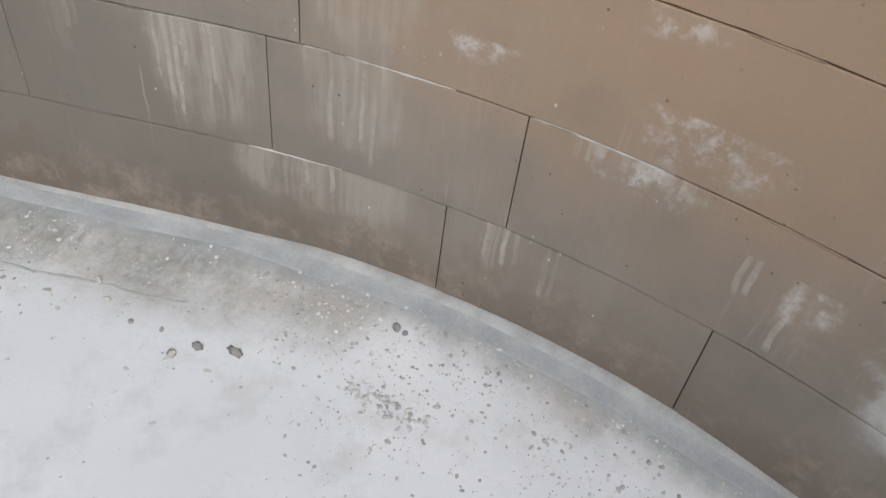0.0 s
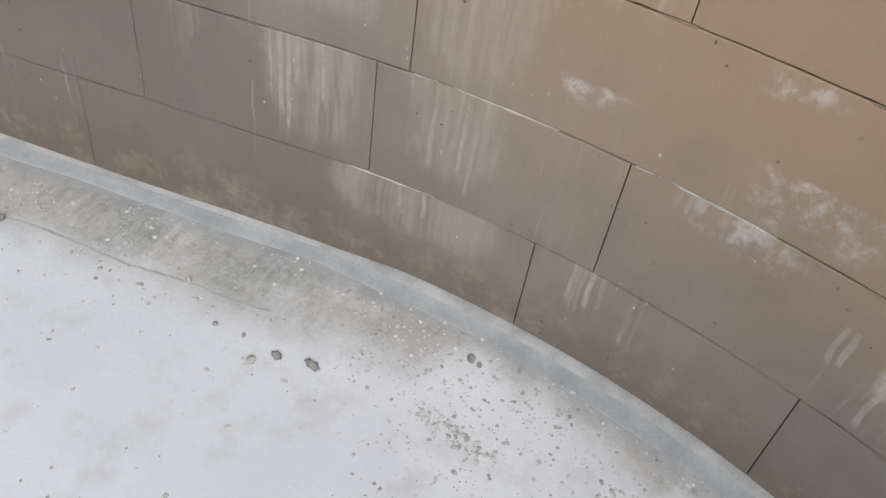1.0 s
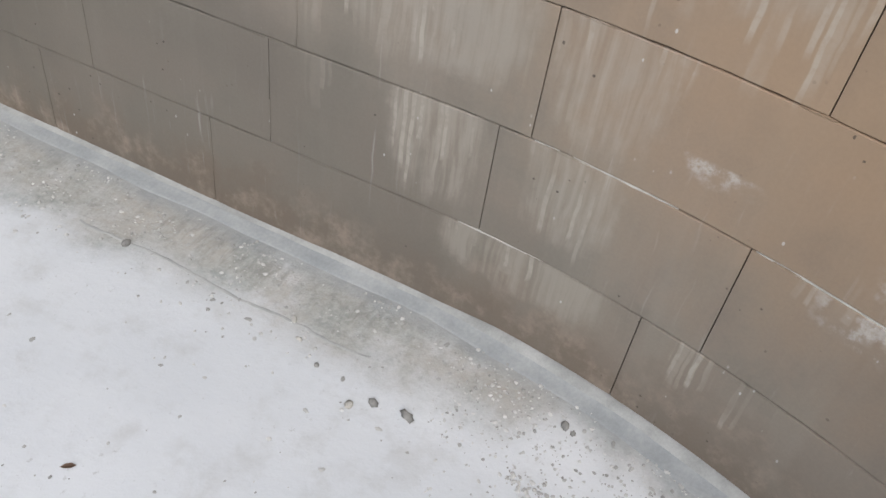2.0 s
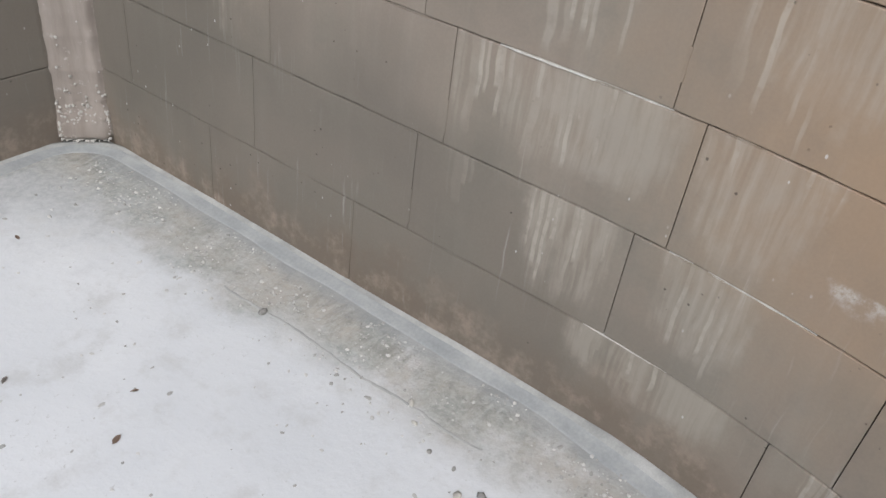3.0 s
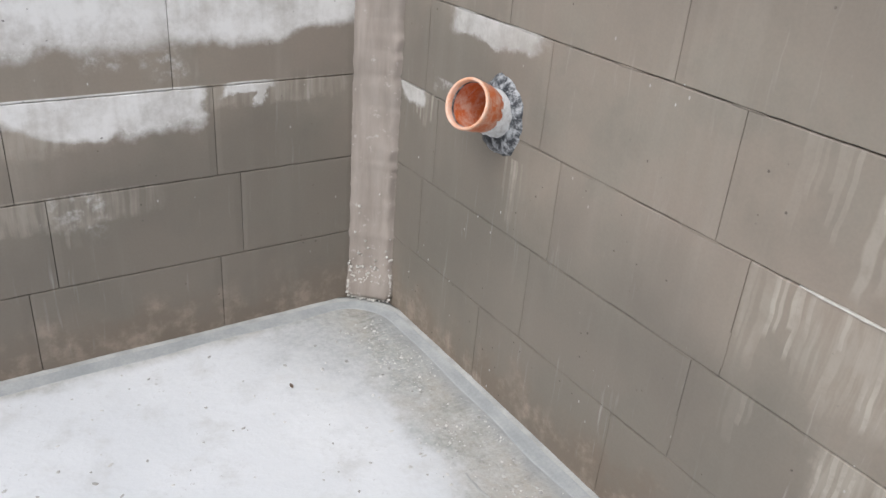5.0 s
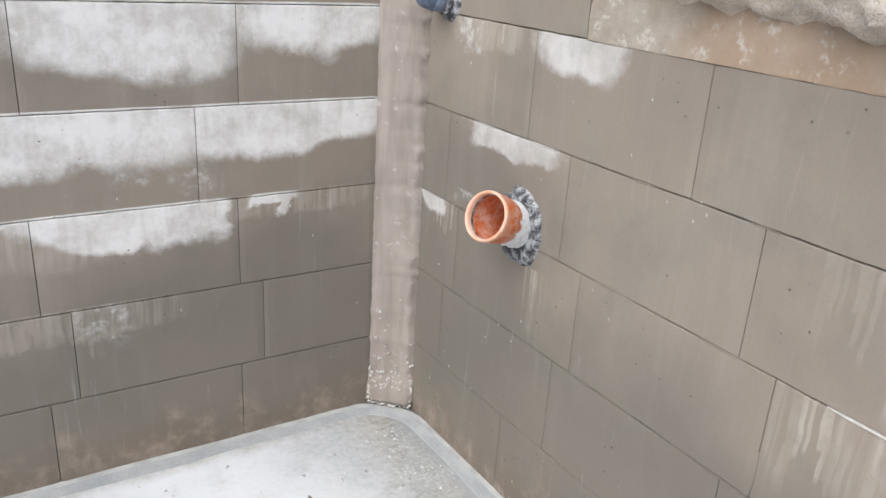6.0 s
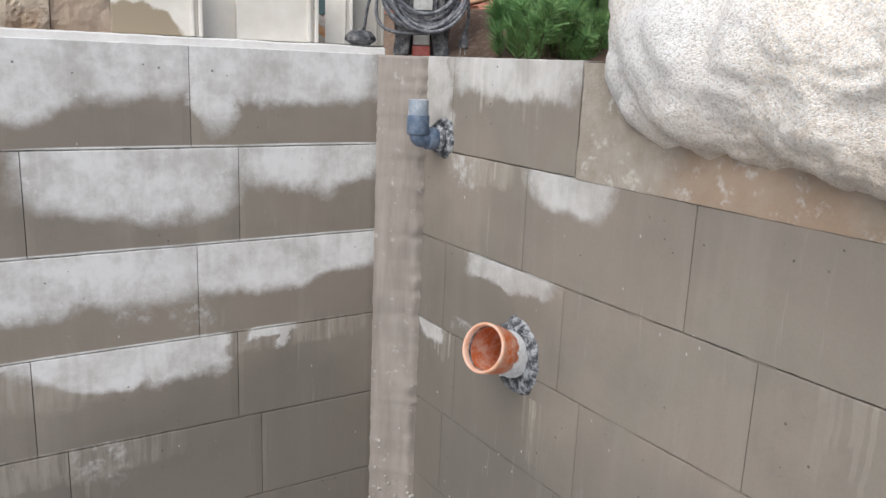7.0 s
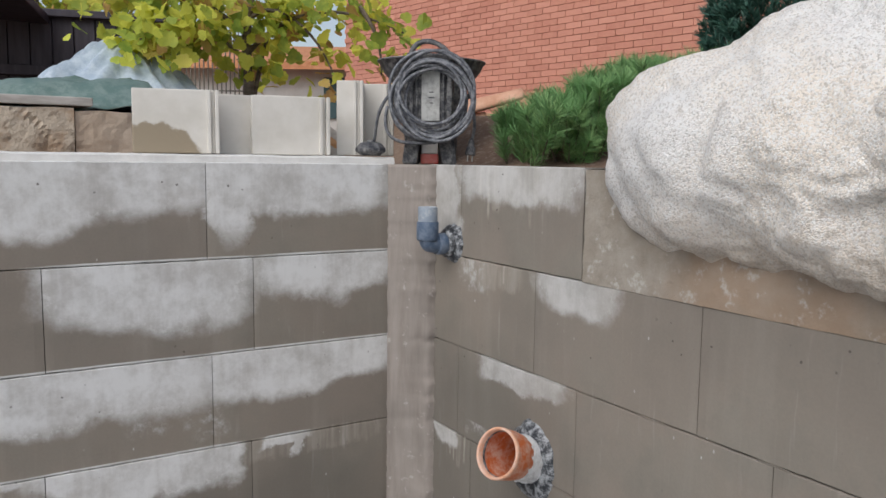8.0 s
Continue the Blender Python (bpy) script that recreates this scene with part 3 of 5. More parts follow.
# ---- boulder ----
nb = Nodes("weathered_granite")
p = nb.place()
x, y, z = xyz(nb, p)
n1, n2, n3 = nb.noise(p, 3.0, 4), nb.noise(p, 26, 5, 0.7), nb.noise(p, 150, 4, 0.75)
warp = nb.v("ADD", p, nb.v("MULTIPLY", nb.noise(p, 160, 3, 0.6, 1), (0.006, 0.006, 0.006)))
cell = nb.put("SeparateColor", Color=nb.voronoi(warp, 330, "Color")).outputs[0]
crystal = nb.voronoi(warp, 330)
col = nb.mix(nb.ramp(n1, 0.38, 0.66), (0.85, 0.765, 0.67), (0.87, 0.84, 0.81))
col = nb.mix(nb.ramp(cell, 0.55, 0.75, 0.0, 0.75), col, (0.86, 0.85, 0.83))
col = nb.mix(nb.m("MULTIPLY", nb.ramp(cell, 0.32, 0.10), 0.55), col, (0.42, 0.385, 0.35))
col = nb.mix(nb.m("MULTIPLY", nb.ramp(n3, 0.47, 0.34), 0.50), col, (0.50, 0.44, 0.38))
col = nb.mix(nb.m("MULTIPLY", nb.ramp(n2, 0.40, 0.28), 0.3), col, (0.47, 0.40, 0.33))
low = nb.m("MULTIPLY", nb.ramp(nb.m("ADD", z, nb.m("MULTIPLY", nb.m("SUBTRACT", n2, 0.5), 0.22)), 1.46, 1.31), 0.55)
col = nb.mix(low, col, (0.42, 0.32, 0.22))
nb.bump(nb.m("ADD", nb.m("MULTIPLY", n3, 1.2), nb.m("ADD", nb.m("MULTIPLY", crystal, -0.8), n2)), 0.55, 0.011)
M_GRANITE = nb.done(col, 0.88, spec=0.25)


FACETS = ((-1.0, -0.45, 0.8, 0.46, 0.4),)


def boulder():
    bm = bmesh.new()
    bmesh.ops.create_icosphere(bm, subdivisions=7, radius=1.0)
    dirs = np.array([v.co[:] for v in bm.verts])
    dirs /= np.linalg.norm(dirs, axis=1)[:, None]
    c0 = np.array((0.33, -1.42, 1.58))
    lumps = [((0.35, -1.33, 1.54), (0.34, 0.54, 0.295), 2.0), ((0.45, -1.93, 1.57), (0.50, 1.0, 0.53), 2.0), ((0.24, -1.15, 1.515), (0.30, 0.42, 0.218), 2.7), ((0.30, -1.72, 1.47), (0.42, 0.66, 0.235), 2.4)]
    lo, hi = np.zeros(len(dirs)), np.full(len(dirs), 2.0)
    for _ in range(26):
        mid = (lo + hi) / 2
        q = c0 + dirs * mid[:, None]
        f = np.zeros(len(dirs))
        for c, r, e in lumps:
            k = (np.abs((q - np.array(c)) / np.array(r)) ** e).sum(1) ** (1 / e)
            f += np.exp(-18 * (k - 1))
        inside = f > 1.0
        lo, hi = np.where(inside, mid, lo), np.where(inside, hi, mid)
    for v, d, t in zip(bm.verts, dirs, lo):
        d = Vector(d)
        q = Vector(c0) + d * t
        off = 0.040 * noise.noise(q * 2.6) + 0.026 * noise.noise(q * 7.0 + Vector((3, 1, 4))) + 0.011 * noise.noise(q * 15.0)
        rough = 0.6 + 0.8 * max(0.0, noise.noise(q * 3.1 + Vector((9, 2, 6))) + 0.4)
        off += (0.0058 * noise.noise(q * 34.0) + 0.0050 * noise.noise(q * 75.0)) * rough
        off -= 0.006 * max(0.0, 1 - abs(noise.noise(q * 9.0 + Vector((1, 7, 3)))) * 7)
        # undercut ledge across the flank
        ledge = q.z - 1.475 + 0.30 * (q.y + 1.45) + 0.02 * noise.noise(q * 8)
        off -= 0.030 * max(0.0, min(1.0, -ledge / 0.03)) * max(0.0, min(1.0, (-1.36 - q.y) / 0.06)) * max(0.0, min(1.0, (ledge + 0.16) / 0.1))
        off -= 0.03 * max(0.0, 1 - abs(noise.noise(q * 1.9 + Vector((5, 5, 2)))) * 9) * 0.6
        seam = q.y + 1.13 + 0.22 * (q.z - 1.5) + 0.02 * noise.noise(q * 5)
        off -= 0.016 * math.exp(-(seam / 0.022) ** 2) * max(0.0, min(1.0, (1.70 - q.z) / 0.12))
        off -= 0.012 * max(0.0, min(1.0, -seam / 0.05)) * max(0.0, min(1.0, (1.62 - q.z) / 0.2))
        # broad worn facets
        for nx, ny, nz, far, deep in FACETS:
            nrm = Vector((nx, ny, nz)).normalized()
            over = (q + d * off - Vector(c0)).dot(nrm) - far
            if over > 0:
                off -= over * deep / max(0.35, d.dot(nrm))
        v.co = q + d * off
    ob = part("granite_boulder", bm, M_GRANITE, smooth=True)
    return tagged(ob, "large pale speckled granite boulder bedded on the wall", "boulder")


boulder()


# ---- pipes through the wall ----
def plastic(name, colour, dusty, rough=0.45, amount=0.5, scale=24):
    nb = Nodes(name)
    p = nb.place()
    n1, n2 = nb.noise(p, scale, 5, 0.7), nb.noise(p, 140, 3, 0.7)
    f = nb.m("MULTIPLY", nb.ramp(nb.m("ADD", n1, nb.m("MULTIPLY", n2, 0.25)), 0.52, 0.78), amount)
    col = nb.mix(f, colour, dusty)
    nb.bump(n2, 0.15, 0.002)
    return nb.done(col, nb.m("ADD", rough, nb.m("MULTIPLY", f, 0.4)))


M_ORANGE = plastic("orange_drain_plastic", (0.56, 0.125, 0.025), (0.68, 0.58, 0.50), 0.4, 0.6)
M_RIM = plastic("pale_orange_rim", (0.66, 0.33, 0.20), (0.72, 0.60, 0.52), 0.5, 0.5)
M_TAR = plastic("black_bitumen", (0.016, 0.019, 0.025), (0.62, 0.64, 0.66), 0.45, 0.55, 60)
M_SEALANT = plastic("white_sealant", (0.74, 0.75, 0.76), (0.34, 0.32, 0.30), 0.7, 0.45, 45)
M_PVC = plastic("blue_grey_pvc", (0.06, 0.095, 0.155), (0.36, 0.40, 0.45), 0.4, 0.3)
M_PVC_TOP = plastic("dusty_light_grey_pvc", (0.22, 0.26, 0.31), (0.50, 0.51, 0.52), 0.55, 0.6)


def splat(at, radius, thick, seed, squash=(1.0, 1.0)):
    """An uneven smear on the side wall, round in the wall's plane."""
    bm = bmesh.new()
    n, m = 40, 6
    rows = []
    for j in range(m + 1):
        rr = j / m
        ring = []
        for k in range(n):
            a = 2 * math.pi * k / n
            e = 1 + 0.14 * noise.noise((math.cos(a) * 2, math.sin(a) * 2, seed)) + 0.08 * noise.noise((math.cos(a) * 7, math.sin(a) * 7, seed))
            r = radius * e * (0.25 + 0.75 * rr)
            t = thick * (1 - rr ** 4) + 0.003 * noise.noise((a * 6, rr * 5, seed)) - (0.004 if j == m else 0)
            ring.append(bm.verts.new((at[0] - t, at[1] + r * math.cos(a) * squash[0], at[2] + r * math.sin(a) * squash[1])))
        rows.append(ring)
    for a, b in zip(rows, rows[1:]):
        for k in range(n):
            bm.faces.new((a[k], a[(k + 1) % n], b[(k + 1) % n], b[k]))
    bm.faces.new(rows[0])
    return fix(bm)


def drain_pipe():
    ob = empty("drain_pipe", Matrix.Translation((WALL_X, -0.56, 0.79)))
    inv = ob.matrix_world.inverted()

    def add(name, bm, mat, label="", smooth=True):
        bm.transform(inv)
        return part(name, bm, mat, ob, label, smooth)

    add("seal_collar", splat((WALL_X, -0.56, 0.787), 0.096, 0.018, 3.0, (0.92, 1.05)), M_TAR, "black bitumen seal smeared on the wall")
    way = Vector((-0.91, -0.22, 0.35)).normalized()
    mouth = Vector((-0.072, -0.592, 0.838))
    path = bezier((WALL_X + 0.02, -0.557, 0.785), (0.03, -0.558, 0.79), mouth - way * 0.09, mouth - way * 0.03, 12) + [mouth]
    bm = bmesh.new()
    sweep(bm, path, [0.054] * 10 + [0.056, 0.058, 0.059, 0.059], 32, cap=False)
    # inner skin
    inner = [path[-1], path[-3], path[-5], path[-8], path[0]]
    sweep(bm, inner, [0.055, 0.054, 0.049, 0.048, 0.048], 32, cap=False)
    add("pipe", bm, M_ORANGE, "orange plastic drain elbow")
    bm = bmesh.new()
    lathe(bm, [(0.054, -0.012), (0.058, -0.010), (0.0608, -0.005), (0.061, 0.0), (0.0595, 0.004), (0.0565, 0.005), (0.0535, 0.002), (0.053, -0.012)], axis(mouth, way), 36)
    add("rim", bm, M_RIM, "pale orange socket rim")
    bm = bmesh.new()
    lathe(bm, [(0.0545, -0.022), (0.0515, -0.016), (0.0545, -0.010)], axis(mouth, way), 36)
    add("gasket", bm, M_TAR, "dark rubber gasket")
    bm = bmesh.new()
    n = 26
    rows = []
    for i in range(7):
        u = 0.06 + 0.78 * i / 6
        k = u * 12
        a = path[int(k)].lerp(path[min(int(k) + 1, 12)], k - int(k))
        d = (path[min(int(k) + 1, 12)] - path[int(k)]).normalized()
        side = d.cross(Vector((0, 0, 1))).normalized()
        up = side.cross(d)
        row = []
        for j in range(n + 1):
            ang = math.radians(-75 + 250 * j / n)
            lift = 0.0565 + 0.003 * noise.noise((i * 0.9, j * 0.4, 6)) - (0.006 if (i == 6 and noise.noise((j * 0.6, 2, 2)) > -0.1) else 0)
            row.append(bm.verts.new(a + (side * -math.cos(ang) + up * math.sin(ang)) * lift))
        rows.append(row)
    for a, b in zip(rows, rows[1:]):
        for j in range(n):
            bm.faces.new((a[j], a[j + 1], b[j + 1], b[j]))
    add("sealant_smear", bm, M_SEALANT, "white sealant smeared round the pipe")
    bm = bmesh.new()
    sweep(bm, [path[3] + Vector((0, 0, -0.02)), path[4] + Vector((0, 0, 0.0)), path[5] + Vector((0, 0, 0.012))], [0.012, 0.02, 0.006], 10)
    add("silt", bm, M_SEALANT, "pale silt inside the pipe")
    return tagged(ob, "orange drain elbow with white sealant in a black seal", "pipe")


def inlet_elbow():
    ob = empty("inlet_elbow", Matrix.Translation((WALL_X, -0.183, 1.285)))
    inv = ob.matrix_world.inverted()

    def add(name, bm, mat, label=""):
        bm.transform(inv)
        return part(name, bm, mat, ob, label, True)

    add("seal_collar", splat((WALL_X, -0.183, 1.285), 0.056, 0.014, 8.0), M_TAR, "black seal with white sealant streaks")
    bm = bmesh.new()
    lathe(bm, [(0.026, 0.0), (0.038, 0.004), (0.040, 0.010), (0.034, 0.016), (0.026, 0.018)], axis((WALL_X - 0.012, -0.183, 1.285), (-1, 0, 0)), 28)
    add("sealant_ring", bm, M_TAR, "dark seal ring streaked with sealant")
    bm = bmesh.new()
    sweep(bm, [(WALL_X, -0.183, 1.284)] + bezier((0.012, -0.183, 1.284), (-0.026, -0.183, 1.284), (-0.026, -0.183, 1.284), (-0.026, -0.183, 1.318), 12), 0.0245, 28)
    lathe(bm, [(0.0245, -0.008), (0.029, -0.008), (0.030, 0.0), (0.030, 0.018), (0.0285, 0.022), (0.0245, 0.022)], axis((0.022, -0.183, 1.284), (-1, 0, 0)), 28)
    lathe(bm, [(0.0245, -0.03), (0.0285, -0.03), (0.030, -0.026), (0.030, 0.018), (0.0285, 0.021), (0.023, 0.021)], axis((-0.026, -0.183, 1.325), (0, 0, 1)), 28)
    add("elbow", bm, M_PVC)
    bm = bmesh.new()
    lathe(bm, [(0.0265, 0.0), (0.0265, 0.042), (0.0255, 0.044), (0.0225, 0.044), (0.0215, 0.0)], axis((-0.026, -0.183, 1.342), (0, 0, 1)), 28)
    add("spigot", bm, M_PVC_TOP, "dusty lighter grey pipe end")
    return tagged(ob, "blue-grey plastic elbow pointing up from the wall", "pipe")


drain_pipe()
inlet_elbow()

# ---- ground outside, one sheet with the basin cut out ----
nb = Nodes("garden_soil")
p = nb.place()
n1, n2 = nb.noise(p, 2.5, 5, 0.6), nb.noise(p, 40, 5, 0.7)
col = nb.mix(nb.ramp(n1, 0.35, 0.65), (0.17, 0.11, 0.08), (0.27, 0.19, 0.14))
col = nb.mix(nb.ramp(n2, 0.5, 0.7), col, (0.32, 0.25, 0.20))
nb.bump(n2, 0.9, 0.02)
M_SOIL = nb.done(col, 0.95, spec=0.2)
bm = bmesh.new()
outer = [bm.verts.new((400 * math.cos(2 * math.pi * k / 48), 400 * math.sin(2 * math.pi * k / 48), 1.485)) for k in range(48)]
inner_pts = [line(S_END * i / 60, 0.235) for i in range(61)] + [Vector((CX - ARC_R - 0.235, 0.235)), Vector((WALL_X + 0.235, 0.235))]
inner = [bm.verts.new((q.x, q.y, 1.485)) for q in inner_pts]
edges = [bm.edges.new((a, b)) for ring in (outer, inner) for a, b in zip(ring, ring[1:] + ring[:1])]
bmesh.ops.triangle_fill(bm, use_beauty=True, edges=edges)
for f in bm.faces:
    if f.normal.z < 0:
        f.normal_flip()
tagged(part("ground", bm, M_SOIL), "brown garden soil round the basin", "ground", kind="structure")

# soil mound behind the corner
bm = bmesh.new()
NX = 44
vs = []
for i in range(NX + 1):
    row = []
    for j in range(NX + 1):
        x, y = 0.30 + 2.2 * i / NX, -0.55 + 2.6 * j / NX
        e = min(1.0, i / 7, j / 7, (NX - i) / 5, (NX - j) / 5)
        h = 0.19 * max(0.0, min(1.0, (x + y - 0.35) / 0.9)) + 0.012 * noise.noise((x * 14, y * 14, 0)) + 0.006 * noise.noise((x * 45, y * 45, 0))
        row.append(bm.verts.new((x, y, 1.48 + max(0.0, e) * (h + 0.018))))
    vs.append(row)
for i in range(NX):
    for j in range(NX):
        bm.faces.new((vs[i][j], vs[i + 1][j], vs[i + 1][j + 1], vs[i][j + 1]))
tagged(part("soil_mound", bm, M_SOIL, smooth=True), "sloping bed of reddish brown soil and mulch", "soil", kind="structure")

# ---- loose formwork blocks on the wall top ----
nb = Nodes("pale_block_concrete")
p = nb.place()
x, y, z = xyz(nb, p)
n1, n2 = nb.noise(p, 11, 5, 0.6), nb.noise(p, 120, 4, 0.7)
col = nb.mix(nb.ramp(n1, 0.3, 0.7), (0.56, 0.53, 0.48), (0.64, 0.61, 0.565))
wet = nb.put("CombineXYZ", X=x, Y=z).outputs[0]
wet = nb.v("ADD", wet, nb.v("MULTIPLY", nb.v("SUBTRACT", nb.noise(p, 22, 4, 0.6, 1), (0.5, 0.5, 0.5)), (0.05, 0.04, 0)))
wet = nb.v("LENGTH", nb.v("MULTIPLY", nb.v("SUBTRACT", wet, (-0.68, 1.515, 0)), (1 / 0.125, 1 / 0.085, 0)))
col = nb.mix(nb.ramp(wet, 1.03, 0.93), col, (0.285, 0.235, 0.17))
nb.bump(nb.m("ADD", n1, nb.m("MULTIPLY", n2, 0.4)), 0.3, 0.004)
M_BLOCK = nb.done(col, 0.9, spec=0.25)


def loose_block(w, d, h, at, rz, label):
    """A hollow formwork block: two faces, two webs, tongue ribs on the end."""
    ob = empty("formwork_block", pose(*at, 0, 0, rz))
    t = 0.032
    for s in (-1, 1):
        bm = box(bmesh.new(), (0, s * (d / 2 - t / 2), h / 2), (w, t, h), bevel=0.004)
        part("face", bm, M_BLOCK, ob)
    for xx in (-0.30 * w, 0.30 * w):
        part("web", box(bmesh.new(), (xx, 0, h * 0.42), (t, d - 2 * t - 0.002, h * 0.84), bevel=0.003), M_BLOCK, ob)
    for s in (-1, 1):
        part("tongue", box(bmesh.new(), (w / 2 - 0.004 + s * 0.010, -d / 2 - 0.003, h / 2), (0.011, 0.012, h * 0.995), bevel=0.003), M_BLOCK, ob)
    return tagged(ob, label, "block", "loose formwork blocks")


BED = 1.521
loose_block(0.205, 0.12, 0.166, (-0.605, 0.165, BED), -17, "pale concrete formwork block with a brown wet patch")
loose_block(0.205, 0.12, 0.163, (-0.297, 0.160, BED), -13, "pale concrete formwork block standing on the wall")
loose_block(0.13, 0.10, 0.163, (-0.435, 0.205, BED), 3, "pale grey concrete block set back between others")
loose_block(0.14, 0.15, 0.222, (0.035, 0.295, 1.523), -32, "pale concrete block standing upright behind the pump")
loose_block(0.07, 0.10, 0.222, (-0.072, 0.215, 1.523), -32, "narrow grey concrete block standing on end")


def wood(name, a, b, scale=6):
    nb = Nodes(name)
    p = nb.place()
    n = nb.noise(nb.v("MULTIPLY", p, (scale, scale, scale * 5)), 3, 4, 0.6)
    n2 = nb.noise(p, 50, 4)
    col = nb.mix(nb.ramp(n, 0.3, 0.7), a, b)
    nb.bump(nb.m("ADD", n, n2), 0.3, 0.004)
    return nb.done(col, 0.75)


M_WOOD = wood("orange_timber", (0.42, 0.22, 0.10), (0.55, 0.33, 0.18))
M_GREYWOOD = wood("grey_timber", (0.36, 0.33, 0.30), (0.48, 0.45, 0.42))
for k in range(3):
    bm = box(bmesh.new(), (0, 0, 0), (0.10, 0.02, 0.026), bevel=0.003)
    ob = part("timber_offcut", bm, M_WOOD if k == 1 else M_GREYWOOD)
    ob.matrix_world = pose(-0.135 + 0.004 * k, 0.25, 1.60 - 0.028 * k, 0, 34, -8)
    tagged(ob, "short %s timber offcut leaning between blocks" % ("orange" if k == 1 else "grey"), "timber", "timber offcuts")

# ---- pump with its coiled cable ----
M_BLACK = plastic("dusty_black_plastic", (0.032, 0.033, 0.040), (0.32, 0.31, 0.30), 0.5, 0.6, 45)
M_CABLE = plastic("dusty_black_cable", (0.085, 0.09, 0.105), (0.36, 0.36, 0.37), 0.55, 0.6, 75)
M_PLATE = plastic("scratched_grey_plate", (0.50, 0.50, 0.48), (0.25, 0.24, 0.23), 0.4, 0.8)
M_RED = plastic("red_plastic", (0.45, 0.05, 0.04), (0.5, 0.3, 0.26), 0.5, 0.4)
M_WHITE = plastic("dusty_white_plastic", (0.60, 0.59, 0.57), (0.4, 0.38, 0.35), 0.5, 0.5)


def pump():
    ob = empty("submersible_pump", pose(0.135, 0.085, 1.4985, 0, 0, -31.4))
    for s in (-1, 1):
        bm = bmesh.new()
        pts = [(s * 0.083, -0.045), (s * 0.040, -0.045), (s * 0.030, 0.05), (s * 0.083, 0.05)]
        lo = [bm.verts.new((x, y, 0.0)) for x, y in pts]
        hi = [bm.verts.new((x * (0.85 if i in (0, 3) else 0.62), y, 0.095)) for i, (x, y) in enumerate(pts)]
        bm.faces.new(lo), bm.faces.new(hi)
        for i in range(4):
            bm.faces.new((lo[i], lo[(i + 1) % 4], hi[(i + 1) % 4], hi[i]))
        bmesh.ops.bevel(fix(bm), geom=bm.edges[:], offset=0.004, segments=2, affect="EDGES")
        part("foot", bm, M_BLACK, ob)
    part("base_guard", box(bmesh.new(), (0, 0.01, 0.016), (0.055, 0.05, 0.030), bevel=0.004), M_RED, ob, "red strainer guard between the feet")
    part("strainer", box(bmesh.new(), (0, 0.012, 0.055), (0.05, 0.05, 0.046), bevel=0.004), M_WHITE, ob, "white strainer housing")
    part("body", box(bmesh.new(), (0, 0.02, 0.20), (0.145, 0.11, 0.22), bevel=0.018), M_BLACK, ob)
    for s in (-1, 1):
        part("rib", box(bmesh.new(), (s * 0.058, -0.042, 0.205), (0.016, 0.018, 0.20), bevel=0.004), M_BLACK, ob)
        part("rib", box(bmesh.new(), (s * 0.040, -0.040, 0.205), (0.007, 0.012, 0.19), bevel=0.002), M_BLACK, ob)
    part("rating_plate", box(bmesh.new(), (0.002, -0.038, 0.205), (0.055, 0.006, 0.15), bevel=0.002), M_PLATE, ob, "scratched grey rating plate")
    for k, wdt in enumerate((0.012, 0.018, 0.010)):
        part("mark", box(bmesh.new(), (0.004, -0.0417, 0.215 - 0.016 * k), (wdt, 0.0012, 0.004)), M_BLACK, ob, "dark print on the plate")
    part("top_bar", box(bmesh.new(), (0, -0.03, 0.318), (0.14, 0.05, 0.022), bevel=0.006), M_BLACK, ob)
    bm = sweep(bmesh.new(), bezier((-0.062, 0.0, 0.32), (-0.055, 0.0, 0.392), (0.04, -0.01, 0.385), (0.075, -0.01, 0.30), 18), 0.008, 10)
    part("handle", bm, M_BLACK, ob, smooth=True)
    bm = bmesh.new()
    rng = random.Random(4)
    pts = []
    turns, per = 11, 44
    for i in range(turns * per + 1):
        k = i / per
        a = 2 * math.pi * k
        r = 0.088 + 0.036 * (0.5 + 0.5 * math.sin(k * 2.4)) + 0.004 * math.sin(a * 2 + k)
        sag = -0.012 * math.sin(k * 1.7)
        x = 0.008 + 1.02 * r * math.cos(a) + 0.006 * math.sin(k * 3.1)
        z = 0.196 + sag + r * (0.98 if math.sin(a) > 0 else 1.03) * math.sin(a) + 0.010 * math.sin(k * 2.2)
        y = -0.062 - 0.030 * (k / turns) + 0.008 * math.sin(k * 5.3 + a) - (0.010 if math.sin(a) < 0 else 0.0)
        pts.append((x, y, z))
    sweep(bm, pts, 0.0052, 8)
    part("cable", bm, M_CABLE, ob, "grey dusty cable coiled round the pump", True)
    bm = sweep(bmesh.new(), bezier((-0.10, -0.07, 0.22), (-0.17, -0.05, 0.17), (-0.16, -0.01, 0.10), (-0.172, -0.006, 0.062), 16), 0.0048, 8)
    part("float_cable", bm, M_CABLE, ob, "", True)
    bm = sweep(bmesh.new(), bezier((-0.125, -0.075, 0.17), (-0.155, -0.07, 0.05), (-0.07, -0.08, 0.06), (0.02, -0.08, 0.065), 16), 0.0048, 8)
    part("slack_loop", bm, M_CABLE, ob, "", True)
    bm = sweep(bmesh.new(), bezier((0.125, -0.06, 0.19), (0.14, -0.05, 0.12), (0.135, -0.02, 0.10), (0.128, -0.01, 0.075), 12), 0.0048, 8)
    part("mains_cable", bm, M_CABLE, ob, "", True)
